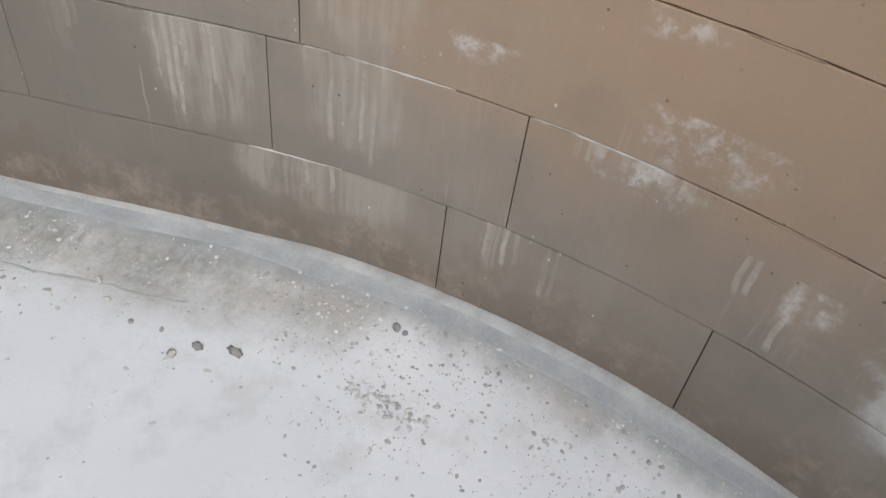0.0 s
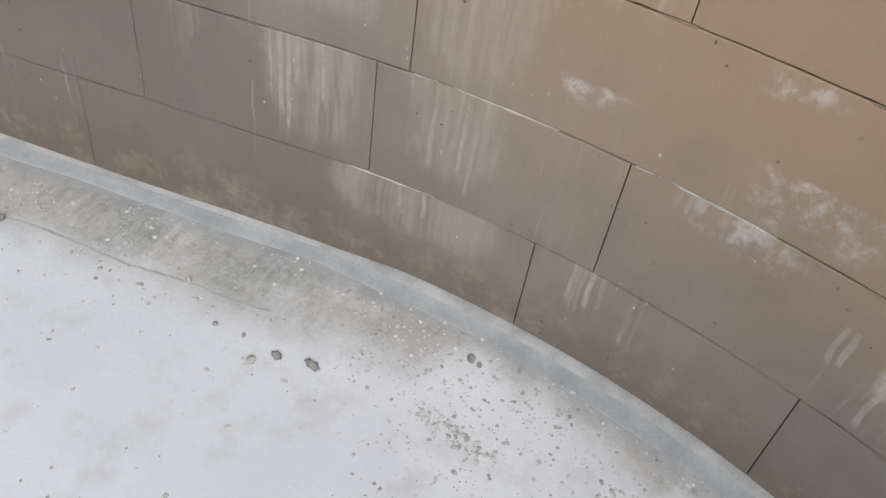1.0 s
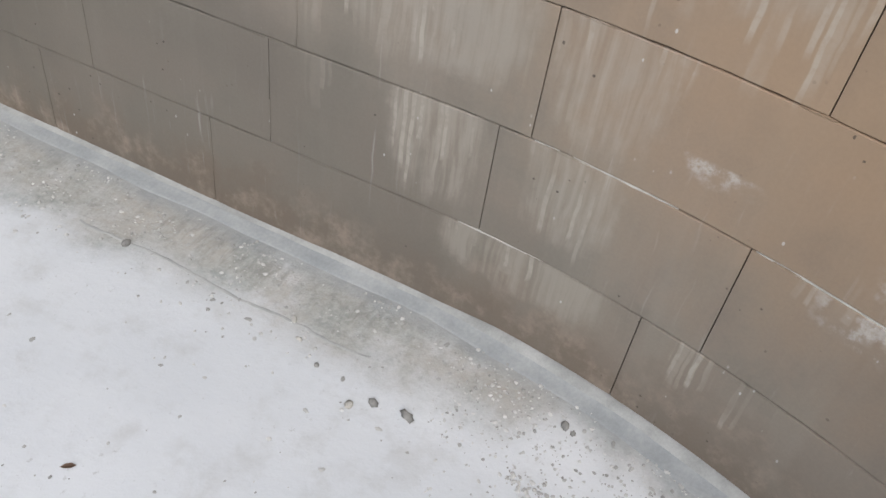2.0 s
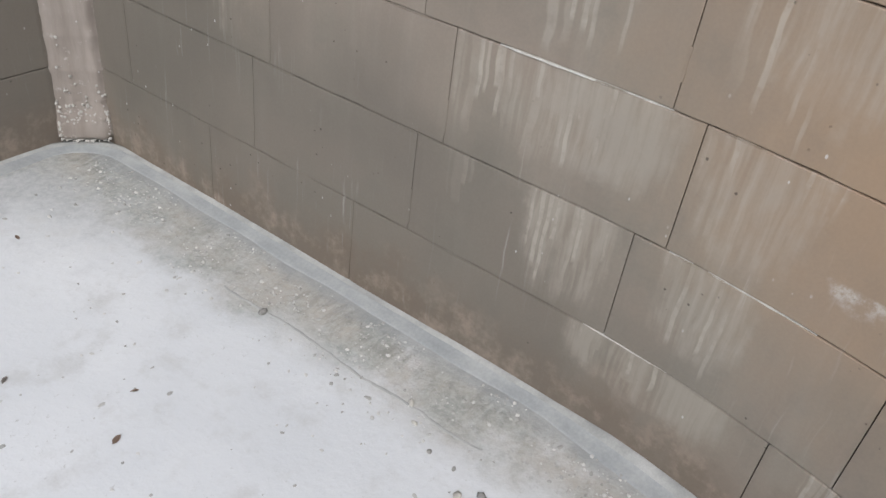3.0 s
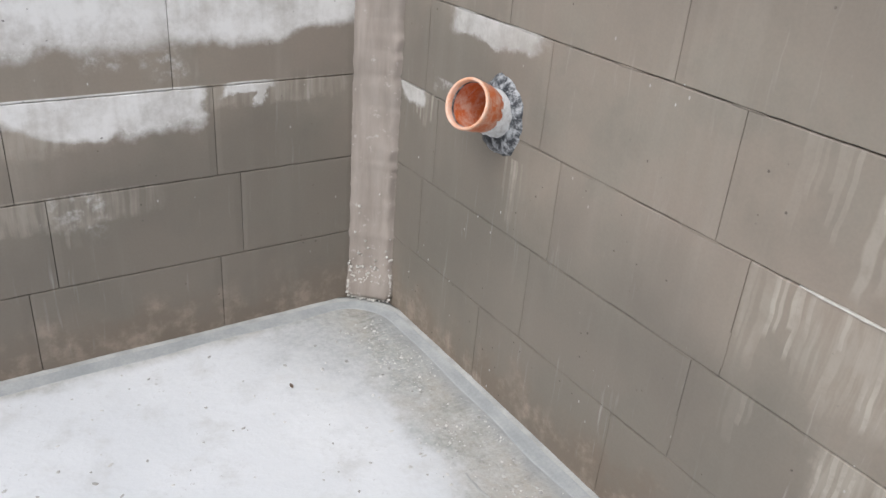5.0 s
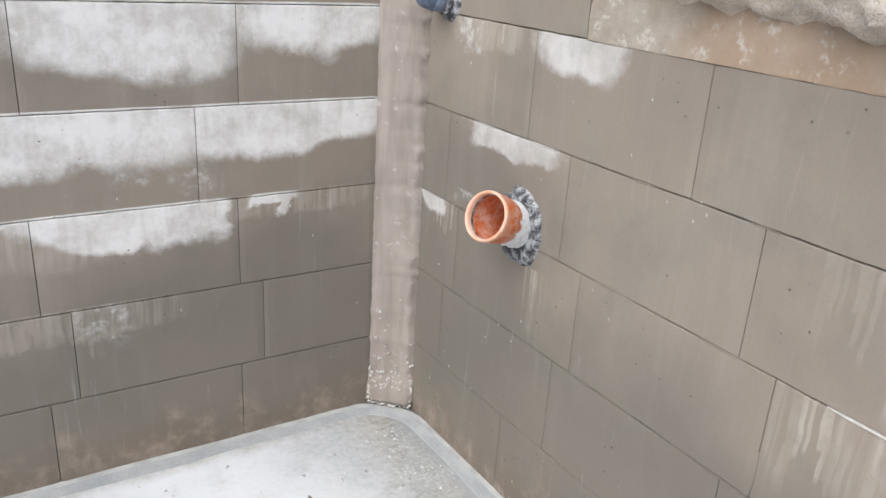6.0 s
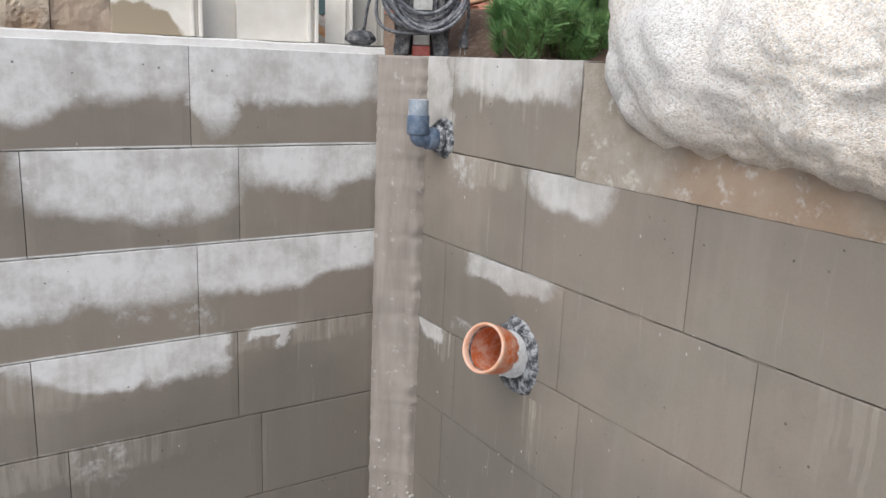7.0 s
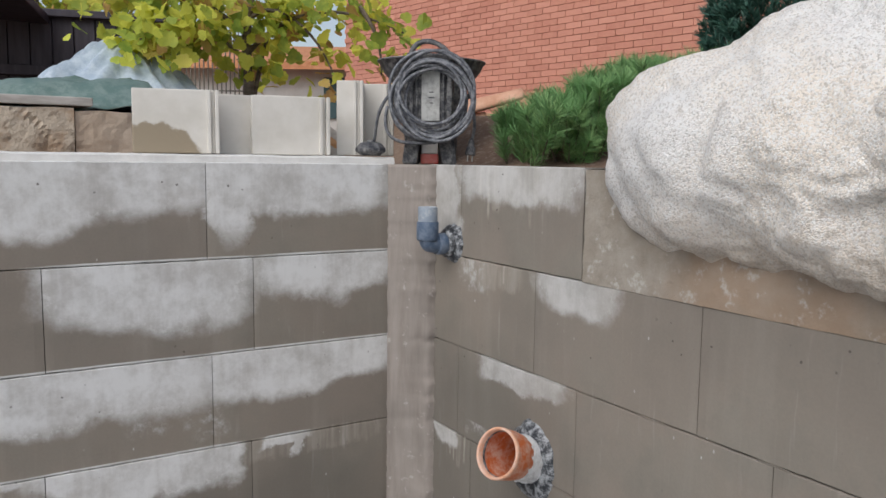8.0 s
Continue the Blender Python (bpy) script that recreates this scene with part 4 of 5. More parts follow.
    plug = part("mains_plug", lathe(bmesh.new(), [(0.0, 0.0), (0.006, 0.0), (0.010, 0.012), (0.010, 0.022), (0.014, 0.026), (0.016, 0.045), (0.015, 0.050), (0.0, 0.050)], axis((0.128, -0.01, 0.078), (-0.08, 0, -1)), 14), M_BLACK, ob, "dusty black mains plug", True)
    for s in (-1, 1):
        bm = sweep(bmesh.new(), [(0.124 + s * 0.007, -0.01, 0.032), (0.123 + s * 0.007, -0.01, 0.010)], 0.0022, 8)
        part("pin", bm, M_PLATE, plug, "metal plug pin")
    return tagged(ob, "dusty black submersible pump wrapped in its coiled cable", "pump")


pump()
ob = part("float_switch", lathe(bmesh.new(), [(0.0, 0.0), (0.028, 0.0), (0.031, 0.004), (0.044, 0.012), (0.044, 0.021), (0.031, 0.036), (0.027, 0.038), (0.012, 0.040), (0.010, 0.045), (0.0, 0.045)], Matrix.Identity(4), 8), M_BLACK)
ob.matrix_world = pose(-0.078, 0.062, 1.522, 0, 0, 12)
tagged(ob, "black eight-sided float switch lying on the wall", "float switch")

# mortar tub behind the pump
bm = bmesh.new()
m = Matrix.Translation((0.325, 0.40, 1.51)) @ Matrix.Diagonal((1.13, 1.0, 1.1, 1))
lathe(bm, [(0.0, 0.0), (0.075, 0.0), (0.080, 0.01), (0.095, 0.17), (0.120, 0.235), (0.155, 0.280), (0.166, 0.303), (0.172, 0.305), (0.172, 0.310), (0.160, 0.309), (0.148, 0.285), (0.085, 0.17), (0.07, 0.02), (0.0, 0.018)], m, 36)
tagged(part("mortar_tub", bm, M_BLACK, smooth=True), "black plastic mortar tub standing behind the pump", "tub")

# ---- low rendered wall with plank and tarpaulins ----
nb = Nodes("broken_render")
p = nb.place()
n1, n2 = nb.noise(p, 9, 5, 0.7), nb.noise(p, 45, 5, 0.7)
col = nb.mix(nb.ramp(n1, 0.42, 0.58), (0.42, 0.31, 0.22), (0.52, 0.44, 0.35))
col = nb.mix(nb.m("MULTIPLY", nb.ramp(n2, 0.5, 0.65), 0.6), col, (0.22, 0.17, 0.13))
nb.bump(nb.m("ADD", nb.m("MULTIPLY", n1, 1.5), n2), 0.6, 0.012)
M_RENDER = nb.done(col, 0.92, spec=0.2)


def rough_wall(x0, x1, y, z0, z1, thick, seed):
    bm = bmesh.new()
    nx, nz = int((x1 - x0) / 0.012), 14
    grid = []
    for i in range(nx + 1):
        x = x0 + (x1 - x0) * i / nx
        col = []
        top = z1 + 0.006 * noise.noise((x * 9, seed, 0))
        for j in range(nz + 1):
            z = z0 + (top - z0) * j / nz
            crack = max(0, 1 - abs(noise.noise((x * 5, z * 6, seed))) * 16) * 0.010
            col.append(bm.verts.new((x, y - 0.005 * noise.noise((x * 16, z * 16, seed)) - 0.003 * noise.noise((x * 50, z * 50, seed)) + crack, z)))
        col += [bm.verts.new((x, y + thick, top)), bm.verts.new((x, y + thick, z0))]
        grid.append(col)
    for a, b in zip(grid, grid[1:]):
        for k in range(len(a)):
            bm.faces.new((a[k], a[(k + 1) % len(a)], b[(k + 1) % len(a)], b[k]))
    bm.faces.new(grid[0][::-1])
    bm.faces.new(grid[-1])
    return fix(bm)


tagged(part("rendered_low_wall", rough_wall(-2.6, -0.803, 0.58, 1.47, 1.652, 0.16, 2.0), M_RENDER), "low wall with crumbling brown render", "wall")
M_SMOOTH_RENDER = plain_concrete("smooth_beige_render", (0.40, 0.31, 0.235), (0.50, 0.41, 0.325), 7, 0.4)
tagged(part("broken_wall_end", rough_wall(-0.80, -0.555, 0.585, 1.47, 1.645, 0.15, 7.0), M_SMOOTH_RENDER), "broken end of the crumbling rendered wall", "wall")
ob = part("concrete_plank", box(bmesh.new(), (0, 0, 0), (1.7, 0.16, 0.026), bevel=0.004), M_GREYWOOD)
ob.matrix_world = pose(-1.60, 0.655, 1.672, 0, 0, 0)
tagged(ob, "grey weathered plank on the low wall", "plank")


def cloth(name, x0, x1, y0, y1, height, mat, label, seed, fold):
    """A crumpled sheet with thickness that falls to the ground at its rim."""
    bm = bmesh.new()
    n = 60
    top, low = [], []
    for i in range(n + 1):
        ra, rb = [], []
        for j in range(n + 1):
            u, v = i / n, j / n
            x, y = x0 + (x1 - x0) * u, y0 + (y1 - y0) * v
            x += 0.02 * noise.noise((u * 5, v * 5, seed))
            r = abs(noise.noise((u * 4.5 + v * 2, v * 2.2, seed + 1))) + 0.5 * abs(noise.noise((u * 10, v * 8, seed + 2)))
            z = height(u, v) - fold * r + 0.3 * fold * noise.noise((u * 26, v * 22, seed + 4))
            ra.append(bm.verts.new((x, y, z)))
            rb.append(bm.verts.new((x, y, z - 0.004)))
        top.append(ra)
        low.append(rb)
    for i in range(n):
        for j in range(n):
            bm.faces.new((top[i][j], top[i + 1][j], top[i + 1][j + 1], top[i][j + 1]))
            bm.faces.new((low[i][j], low[i][j + 1], low[i + 1][j + 1], low[i + 1][j]))
    rim = [(i, 0) for i in range(n)] + [(n, j) for j in range(n)] + [(n - i, n) for i in range(n)] + [(0, n - j) for j in range(n)]
    for (a, b), (c, d) in zip(rim, rim[1:] + rim[:1]):
        bm.faces.new((top[a][b], low[a][b], low[c][d], top[c][d]))
    return tagged(part(name, fix(bm), mat, smooth=True), label, "tarpaulin")


M_GREEN_TARP = plastic("green_tarpaulin", (0.10, 0.165, 0.15), (0.25, 0.31, 0.29), 0.45, 0.5)
M_BLUE_TARP = plastic("pale_blue_tarpaulin", (0.33, 0.40, 0.48), (0.56, 0.62, 0.67), 0.35, 0.6)
cloth("green_tarpaulin", -2.2, -0.36, 0.70, 1.45, lambda u, v: 1.745 + 0.05 * v - 0.09 * max(0, 0.16 - v) / 0.16 - 0.25 * max(0, u - 0.9) / 0.1 + 0.03 * math.sin(u * 9), M_GREEN_TARP, "dark green tarpaulin spread behind the low wall", 1.0, 0.05)


def heap(u, v):
    x, y = (u - 0.52) / 0.5, (v - 0.5) / 0.5
    r, th = math.hypot(x, y), math.atan2(y, x)
    fold = 0.030 * math.sin(th * 9 + 1.5 * math.sin(r * 4)) * min(1.0, r * 1.6) + 0.018 * math.sin(th * 17 + r * 5)
    return 1.57 + 0.41 * max(0.0, 1 - r ** 1.5) + fold * (1.0 if r < 1 else 0.4)


cloth("blue_tarpaulin", -1.02, -0.08, 1.0, 1.8, heap, M_BLUE_TARP, "crumpled pale blue tarpaulin over a heap", 5.0, 0.03)

# ---- brick house ----
nb = Nodes("red_brick")
p = nb.place()
n1, n2 = nb.noise(p, 14, 4), nb.noise(p, 90, 4, 0.7)
col = nb.mix(nb.random(), (0.50, 0.215, 0.155), (0.61, 0.285, 0.21))
col = nb.mix(nb.m("MULTIPLY", nb.ramp(n1, 0.4, 0.7), 0.5), col, (0.60, 0.29, 0.205))
nb.bump(n2, 0.4, 0.004)
M_BRICK = nb.done(col, 0.88, spec=0.25)
M_BRICK_JOINT = plain_concrete("brick_mortar", (0.42, 0.195, 0.14), (0.50, 0.25, 0.19), 20, 0.4)
H0, H1 = Vector((4.51, 10.33)), Vector((5.60, 3.81))
HD = (H1 - H0).normalized()
HN = Vector((-HD.y, HD.x))
if HN.dot(Vector((-1, -1))) > 0:
    HN = -HN
house = empty("brick_house", Matrix.Translation((H0.x, H0.y, 1.47)))
hinv = house.matrix_world.inverted()
bm = bmesh.new()
hl = 14.0
prism(bm, [tuple(H0 + HN * 0.008), tuple(H0 + HD * hl + HN * 0.008), tuple(H0 + HD * hl + HN * 5), tuple(H0 + HN * 5)], 1.47, 5.6)
fix(bm).transform(hinv)
house_wall = part("wall", bm, M_BRICK_JOINT, house)
M_TILE = plain_concrete("orange_clay_tile", (0.46, 0.19, 0.09), (0.58, 0.28, 0.15), 10, 0.5)
bm = bmesh.new()
prism(bm, [tuple(H0 - HD * 0.3 - HN * 0.3), tuple(H0 + HD * (hl + 0.3) - HN * 0.3), tuple(H0 + HD * (hl + 0.3) + HN * 5.3), tuple(H0 - HD * 0.3 + HN * 5.3)], 5.604, 5.75)
fix(bm).transform(hinv)
part("roof", bm, M_TILE, house)
tagged(house, "house with a red brick wall behind the planting", "house")

# neighbour's house far behind
M_PLASTER = plain_concrete("light_plaster", (0.55, 0.53, 0.50), (0.64, 0.62, 0.59), 3, 0.2)
M_SHUTTER = plastic("dark_teal_paint", (0.03, 0.075, 0.085), (0.08, 0.12, 0.13), 0.5, 0.3)
far = empty("far_house", pose(4.1, 12.4, 1.47, 0, 0, -31))
part("wall", box(bmesh.new(), (0, 3, 0.85), (5.5, 6, 1.7), bevel=0.02), M_PLASTER, far)
bm = bmesh.new()
a = [(-3.1, -0.5, 1.62), (3.1, -0.5, 1.62), (3.1, 3, 2.35), (-3.1, 3, 2.35), (-3.1, 6.5, 1.62), (3.1, 6.5, 1.62)]
va = [bm.verts.new(q) for q in a] + [bm.verts.new((q[0], q[1], q[2] + 0.14)) for q in a]
for f in ((0, 1, 2, 3), (3, 2, 5, 4), (6, 9, 8, 7), (9, 10, 11, 8), (0, 6, 7, 1), (4, 5, 11, 10), (0, 3, 9, 6), (3, 4, 10, 9), (1, 7, 8, 2), (2, 8, 11, 5)):
    bm.faces.new([va[k] for k in f])
part("roof", fix(bm), M_TILE, far, "orange clay tile roof")
part("shutter", box(bmesh.new(), (1.05, -0.03, 1.15), (0.42, 0.05, 0.75), bevel=0.01), M_SHUTTER, far, "dark teal window shutter")
tagged(far, "light plastered house with an orange tile roof", "house")

# clay ridge tiles on the soil
def ridge_tile(at, rz, tilt, L=0.26, r=0.07):
    bm = bmesh.new()
    rows = []
    for i in range(9):
        t = i / 8
        rad = r * (1 - 0.18 * t)
        row = []
        for k in range(13):
            a = math.pi * k / 12
            row.append(bm.verts.new((L * (t - 0.5), rad * math.cos(a), rad * 0.8 * math.sin(a))))
        for k in range(12, -1, -1):
            a = math.pi * k / 12
            row.append(bm.verts.new((L * (t - 0.5), (rad - 0.012) * math.cos(a), (rad - 0.012) * 0.8 * math.sin(a))))
        rows.append(row)
    for a, b in zip(rows, rows[1:]):
        for k in range(26):
            bm.faces.new((a[k], a[(k + 1) % 26], b[(k + 1) % 26], b[k]))
    for row in (rows[0], rows[-1]):
        for k in range(12):
            bm.faces.new((row[k], row[k + 1], row[24 - k], row[25 - k]))
    ob = part("ridge_tile", fix(bm), M_CLAY, smooth=True)
    ob.matrix_world = pose(*at, 0, tilt, rz)
    return tagged(ob, "curved orange clay ridge tile on the soil", "roof tile", "clay tiles")


M_CLAY = plain_concrete("pale_clay", (0.52, 0.27, 0.17), (0.66, 0.40, 0.28), 12, 0.3)
ridge_tile((0.83, 0.74, 1.735), -31, -16)
ridge_tile((0.70, 0.80, 1.66), -25, -8, 0.22, 0.06)
tagged(part("timber_edging", box(bmesh.new(), (0.70, 0.66, 1.645), (0.30, 0.03, 0.022), rz=-28, bevel=0.003), M_WOOD), "orange timber edging lying on the soil", "timber")

# ---- dark garden shed with seat ----
nb = Nodes("dark_stained_boards")
p = nb.place()
n1 = nb.noise(nb.v("MULTIPLY", p, (8, 8, 1)), 3, 4)
nb.bump(n1, 0.3, 0.01)
M_DARK = nb.done(nb.mix(nb.ramp(n1, 0.3, 0.7), (0.026, 0.020, 0.028), (0.050, 0.040, 0.052)), 0.6)
shed = empty("garden_shed", pose(-1.7, 4.55, 1.47, 0, 0, -16))
part("back_panel", box(bmesh.new(), (0, 0.03, 0.52), (4.2, 0.03, 1.04)), M_DARK, shed)
for k in range(30):
    part("board", box(bmesh.new(), (-2.03 + 0.14 * k, 0, 0.515), (0.132, 0.022, 1.03), bevel=0.004), M_DARK, shed)
part("rail", box(bmesh.new(), (0, -0.045, 0.62), (4.2, 0.05, 0.07), bevel=0.006), M_DARK, shed)
part("rail", box(bmesh.new(), (0, -0.045, 1.01), (4.2, 0.06, 0.05), bevel=0.006), M_DARK, shed)
part("roof", box(bmesh.new(), (-0.85, -0.45, 1.10), (4.2, 1.3, 0.06), rx=-3, ry=3, bevel=0.01), M_DARK, shed)
part("post", box(bmesh.new(), (0.50, -0.92, 0.53), (0.05, 0.05, 1.06), bevel=0.006), M_GREYWOOD, shed, "grey timber post")
part("post", box(bmesh.new(), (0.92, -0.9, 0.53), (0.06, 0.06, 1.06), bevel=0.006), M_DARK, shed)
tagged(shed, "dark stained timber garden shed with board walls", "shed")

# ---- plants ----
def leafy(name, a, b, c, many=False):
    nb = Nodes(name)
    p = nb.place()
    n = nb.noise(p, 30, 3)
    r = nb.island() if many else nb.random()
    col = nb.mix(nb.ramp(r, 0.0, 0.7), a, b)
    col = nb.mix(nb.ramp(r, 0.8, 0.95), col, c)
    col = nb.mix(nb.m("MULTIPLY", nb.ramp(n, 0.4, 0.7), 0.35), col, b)
    nb.out.inputs["Transmission Weight"].default_value = 0.0
    mat = nb.done(col, 0.55, spec=0.3)
    tr = nb.put("BsdfTranslucent", Color=col)
    mx = nb.put("MixShader", Fac=0.5)
    nb.t.links.new(nb.out.outputs[0], mx.inputs[1])
    nb.t.links.new(tr.outputs[0], mx.inputs[2])
    nb.t.links.new(mx.outputs[0], nb.t.nodes["Material Output"].inputs[0])
    return mat


M_LEAF = leafy("vine_leaf", (0.27, 0.38, 0.07), (0.76, 0.74, 0.12), (0.60, 0.36, 0.15))
M_LEAF_MANY = leafy("vine_foliage", (0.24, 0.35, 0.06), (0.70, 0.70, 0.11), (0.55, 0.33, 0.13), True)
M_BARK = wood("grey_brown_bark", (0.09, 0.07, 0.055), (0.20, 0.16, 0.13), 4)


def leaf_mesh(seed):
    """A five-lobed vine leaf, folded along its midrib."""
    rng = random.Random(seed)
    bm = bmesh.new()
    rim = []
    for k in range(21):
        a = math.radians(-150 + 300 * k / 20)
        lobe = 0.72 + 0.28 * abs(math.cos(a * 2.5 * 0.5 * 1.2)) + 0.07 * ((k % 2) * 2 - 1) + rng.uniform(-0.05, 0.05)
        x, y = 0.5 * lobe * math.sin(a), 0.5 * lobe * math.cos(a) + 0.15
        rim.append(bm.verts.new((x, y, 0.10 * abs(x) - 0.28 * (y - 0.1) ** 2 + rng.uniform(-0.02, 0.02))))
    c = bm.verts.new((0, 0.05, -0.02))
    base = bm.verts.new((0, -0.18, -0.03))
    for a, b in zip(rim, rim[1:]):
        bm.faces.new((c, a, b))
    bm.faces.new((c, rim[-1], base))
    bm.faces.new((c, base, rim[0]))
    me = bpy.data.meshes.new("leaf")
    for f in bm.faces:
        f.smooth = True
    bm.to_mesh(me)
    bm.free()
    me.materials.append(M_LEAF)
    return me


def vine():
    base = Vector((0.02, 1.50, 1.47))
    ob = empty("grape_vine", Matrix.Translation(base))
    inv = ob.matrix_world.inverted()
    rng = random.Random(11)
    bm = bmesh.new()
    sweep(bm, [p + Vector((0.012 * noise.noise((p.z * 9, 0, 0)), 0.012 * noise.noise((0, p.z * 9, 0)), 0)) for p in bezier(base, base + Vector((0.03, 0, 0.2)), base + Vector((-0.03, 0, 0.4)), base + Vector((0.02, 0, 0.75)), 14)], [0.030 - 0.0008 * k for k in range(15)], 10)
    bm.transform(inv)
    part("trunk", bm, M_BARK, ob, "gnarled brown vine trunk", True)
    limbs = [((0.02, 1.50, 2.05), (-0.25, 1.45, 2.25), (-0.40, 1.45, 2.2), (-0.56, 1.5, 2.15)), ((0.0, 1.50, 1.95), (-0.2, 1.4, 2.10), (-0.35, 1.3, 2.0), (-0.48, 1.25, 1.96)),
             ((0.03, 1.50, 1.98), (0.2, 1.4, 2.2), (0.4, 1.3, 2.2), (0.62, 1.15, 2.07)), ((0.02, 1.50, 2.1), (0.1, 1.45, 2.25), (0.3, 1.35, 2.1), (0.36, 1.30, 1.85)),
             ((0.05, 1.52, 1.75), (0.08, 1.5, 1.95), (0.12, 1.48, 2.1), (0.16, 1.45, 2.2)), ((0.45, 1.25, 2.18), (0.5, 1.2, 2.1), (0.53, 1.18, 2.0), (0.52, 1.17, 1.88))]
    lines = []
    for l in limbs:
        pts = bezier(*l, 12)
        lines.append(pts)
        bm = sweep(bmesh.new(), pts, [0.012 - 0.0007 * k for k in range(13)], 8)
        bm.transform(inv)
        part("limb", bm, M_BARK, ob, smooth=True)
    meshes = [leaf_mesh(k) for k in range(5)]
    dens = (330, 260, 70, 90, 150, 50)
    rest_v, rest_f, made = [], [], 0
    for pts, count in zip(lines, dens):
        for k in range(count):
            p = pts[rng.randint(2, 12)] + Vector((rng.gauss(0, 0.07), rng.gauss(0, 0.11), rng.gauss(0, 0.055)))
            me = meshes[rng.randint(0, 4)]
            s = rng.uniform(0.035, 0.085)
            made += 1
            m = inv @ Matrix.Translation(p) @ pose(0, 0, 0, rng.gauss(62, 28), rng.gauss(0, 25), rng.gauss(0, 50)) @ Matrix.Diagonal((s, s, s, 1))
            if k < count * 0.30:
                lf = new("leaf", me)
                lf.parent = ob
                lf.matrix_basis = m
            else:
                i = len(rest_v)
                rest_v += [tuple(m @ v.co) for v in me.vertices]
                rest_f += [tuple(i + q for q in f.vertices) for f in me.polygons]
    me = bpy.data.meshes.new("foliage")
    me.from_pydata(rest_v, [], rest_f)
    me.materials.append(M_LEAF_MANY)
    rest = new("foliage", me)
    rest.parent = ob
    tagged(rest, "yellow-green vine foliage", kind="stuff")
    return tagged(ob, "grape vine with yellow-green leaves on a gnarled trunk", "vine")


vine()


def broadleaf_tree(at, spread, height, count, seed):
    """A garden tree: trunk, limbs, and a loose crown of many small leaves."""
    base = Vector(at)
    ob = empty("broadleaf_tree", Matrix.Translation(base))
    rng = random.Random(seed)
    part("trunk", sweep(bmesh.new(), bezier((0, 0, 0), (0.05, 0, height * 0.2), (-0.05, 0, height * 0.4), (0.02, 0, height * 0.62), 12), [0.09 - 0.004 * k for k in range(13)], 10), M_BARK, ob, smooth=True)
    tips = []
    for k in range(16):
        a = 2 * math.pi * k / 16 + rng.uniform(-0.2, 0.2)
        r, h = spread * rng.uniform(0.45, 0.95), height * rng.uniform(0.35, 0.95)
        pts = bezier((0, 0, height * 0.3), (r * 0.3 * math.cos(a), r * 0.3 * math.sin(a), height * 0.45), (r * 0.7 * math.cos(a), r * 0.7 * math.sin(a), h), (r * math.cos(a), r * math.sin(a), h), 10)
        part("limb", sweep(bmesh.new(), pts, [0.03 - 0.0025 * i for i in range(11)], 6), M_BARK, ob, smooth=True)
        tips += pts[4:]
    me0 = leaf_mesh(9)
    vs, fs = [], []
    for k in range(count):
        p = rng.choice(tips) + Vector((rng.gauss(0, 0.16), rng.gauss(0, 0.16), rng.gauss(0, 0.14)))
        sz = rng.uniform(0.06, 0.11)
        m = Matrix.Translation(p) @ pose(0, 0, 0, rng.gauss(60, 30), rng.gauss(0, 30), rng.uniform(0, 360)) @ Matrix.Diagonal((sz, sz, sz, 1))
        i = len(vs)
        vs += [tuple(m @ v.co) for v in me0.vertices]
        fs += [tuple(i + q for q in f.vertices) for f in me0.polygons]
    me = bpy.data.meshes.new("crown")
    me.from_pydata(vs, [], fs)
    me.materials.append(M_LEAF_MANY)
    crown = new("crown", me)
    crown.parent = ob
    tagged(crown, "yellow-green leaves", kind="stuff")
    return tagged(ob, "yellow-green broadleaf tree behind the dark shed", "tree")


broadleaf_tree((-0.3, 7.6, 1.48), 1.35, 2.5, 2600, 44)

# wire panel behind the vine
panel = empty("wire_panel", pose(-0.02, 1.86, 1.47, 0, 0, -31))
M_WIRE = plastic("weathered_wire", (0.20, 0.19, 0.17), (0.35, 0.33, 0.30), 0.6, 0.6)
for k in range(15):
    part("rod", sweep(bmesh.new(), [(-0.14 + 0.021 * k, 0, 0.0), (-0.14 + 0.021 * k, 0, 0.68)], 0.0035, 6), M_WIRE, panel)
for h in (0.1, 0.36, 0.62):
    part("cross_rod", sweep(bmesh.new(), [(-0.16, 0.006, h), (0.17, 0.006, h)], 0.003, 6), M_WIRE, panel)
tagged(panel, "weathered wire panel behind the vine", "fence")


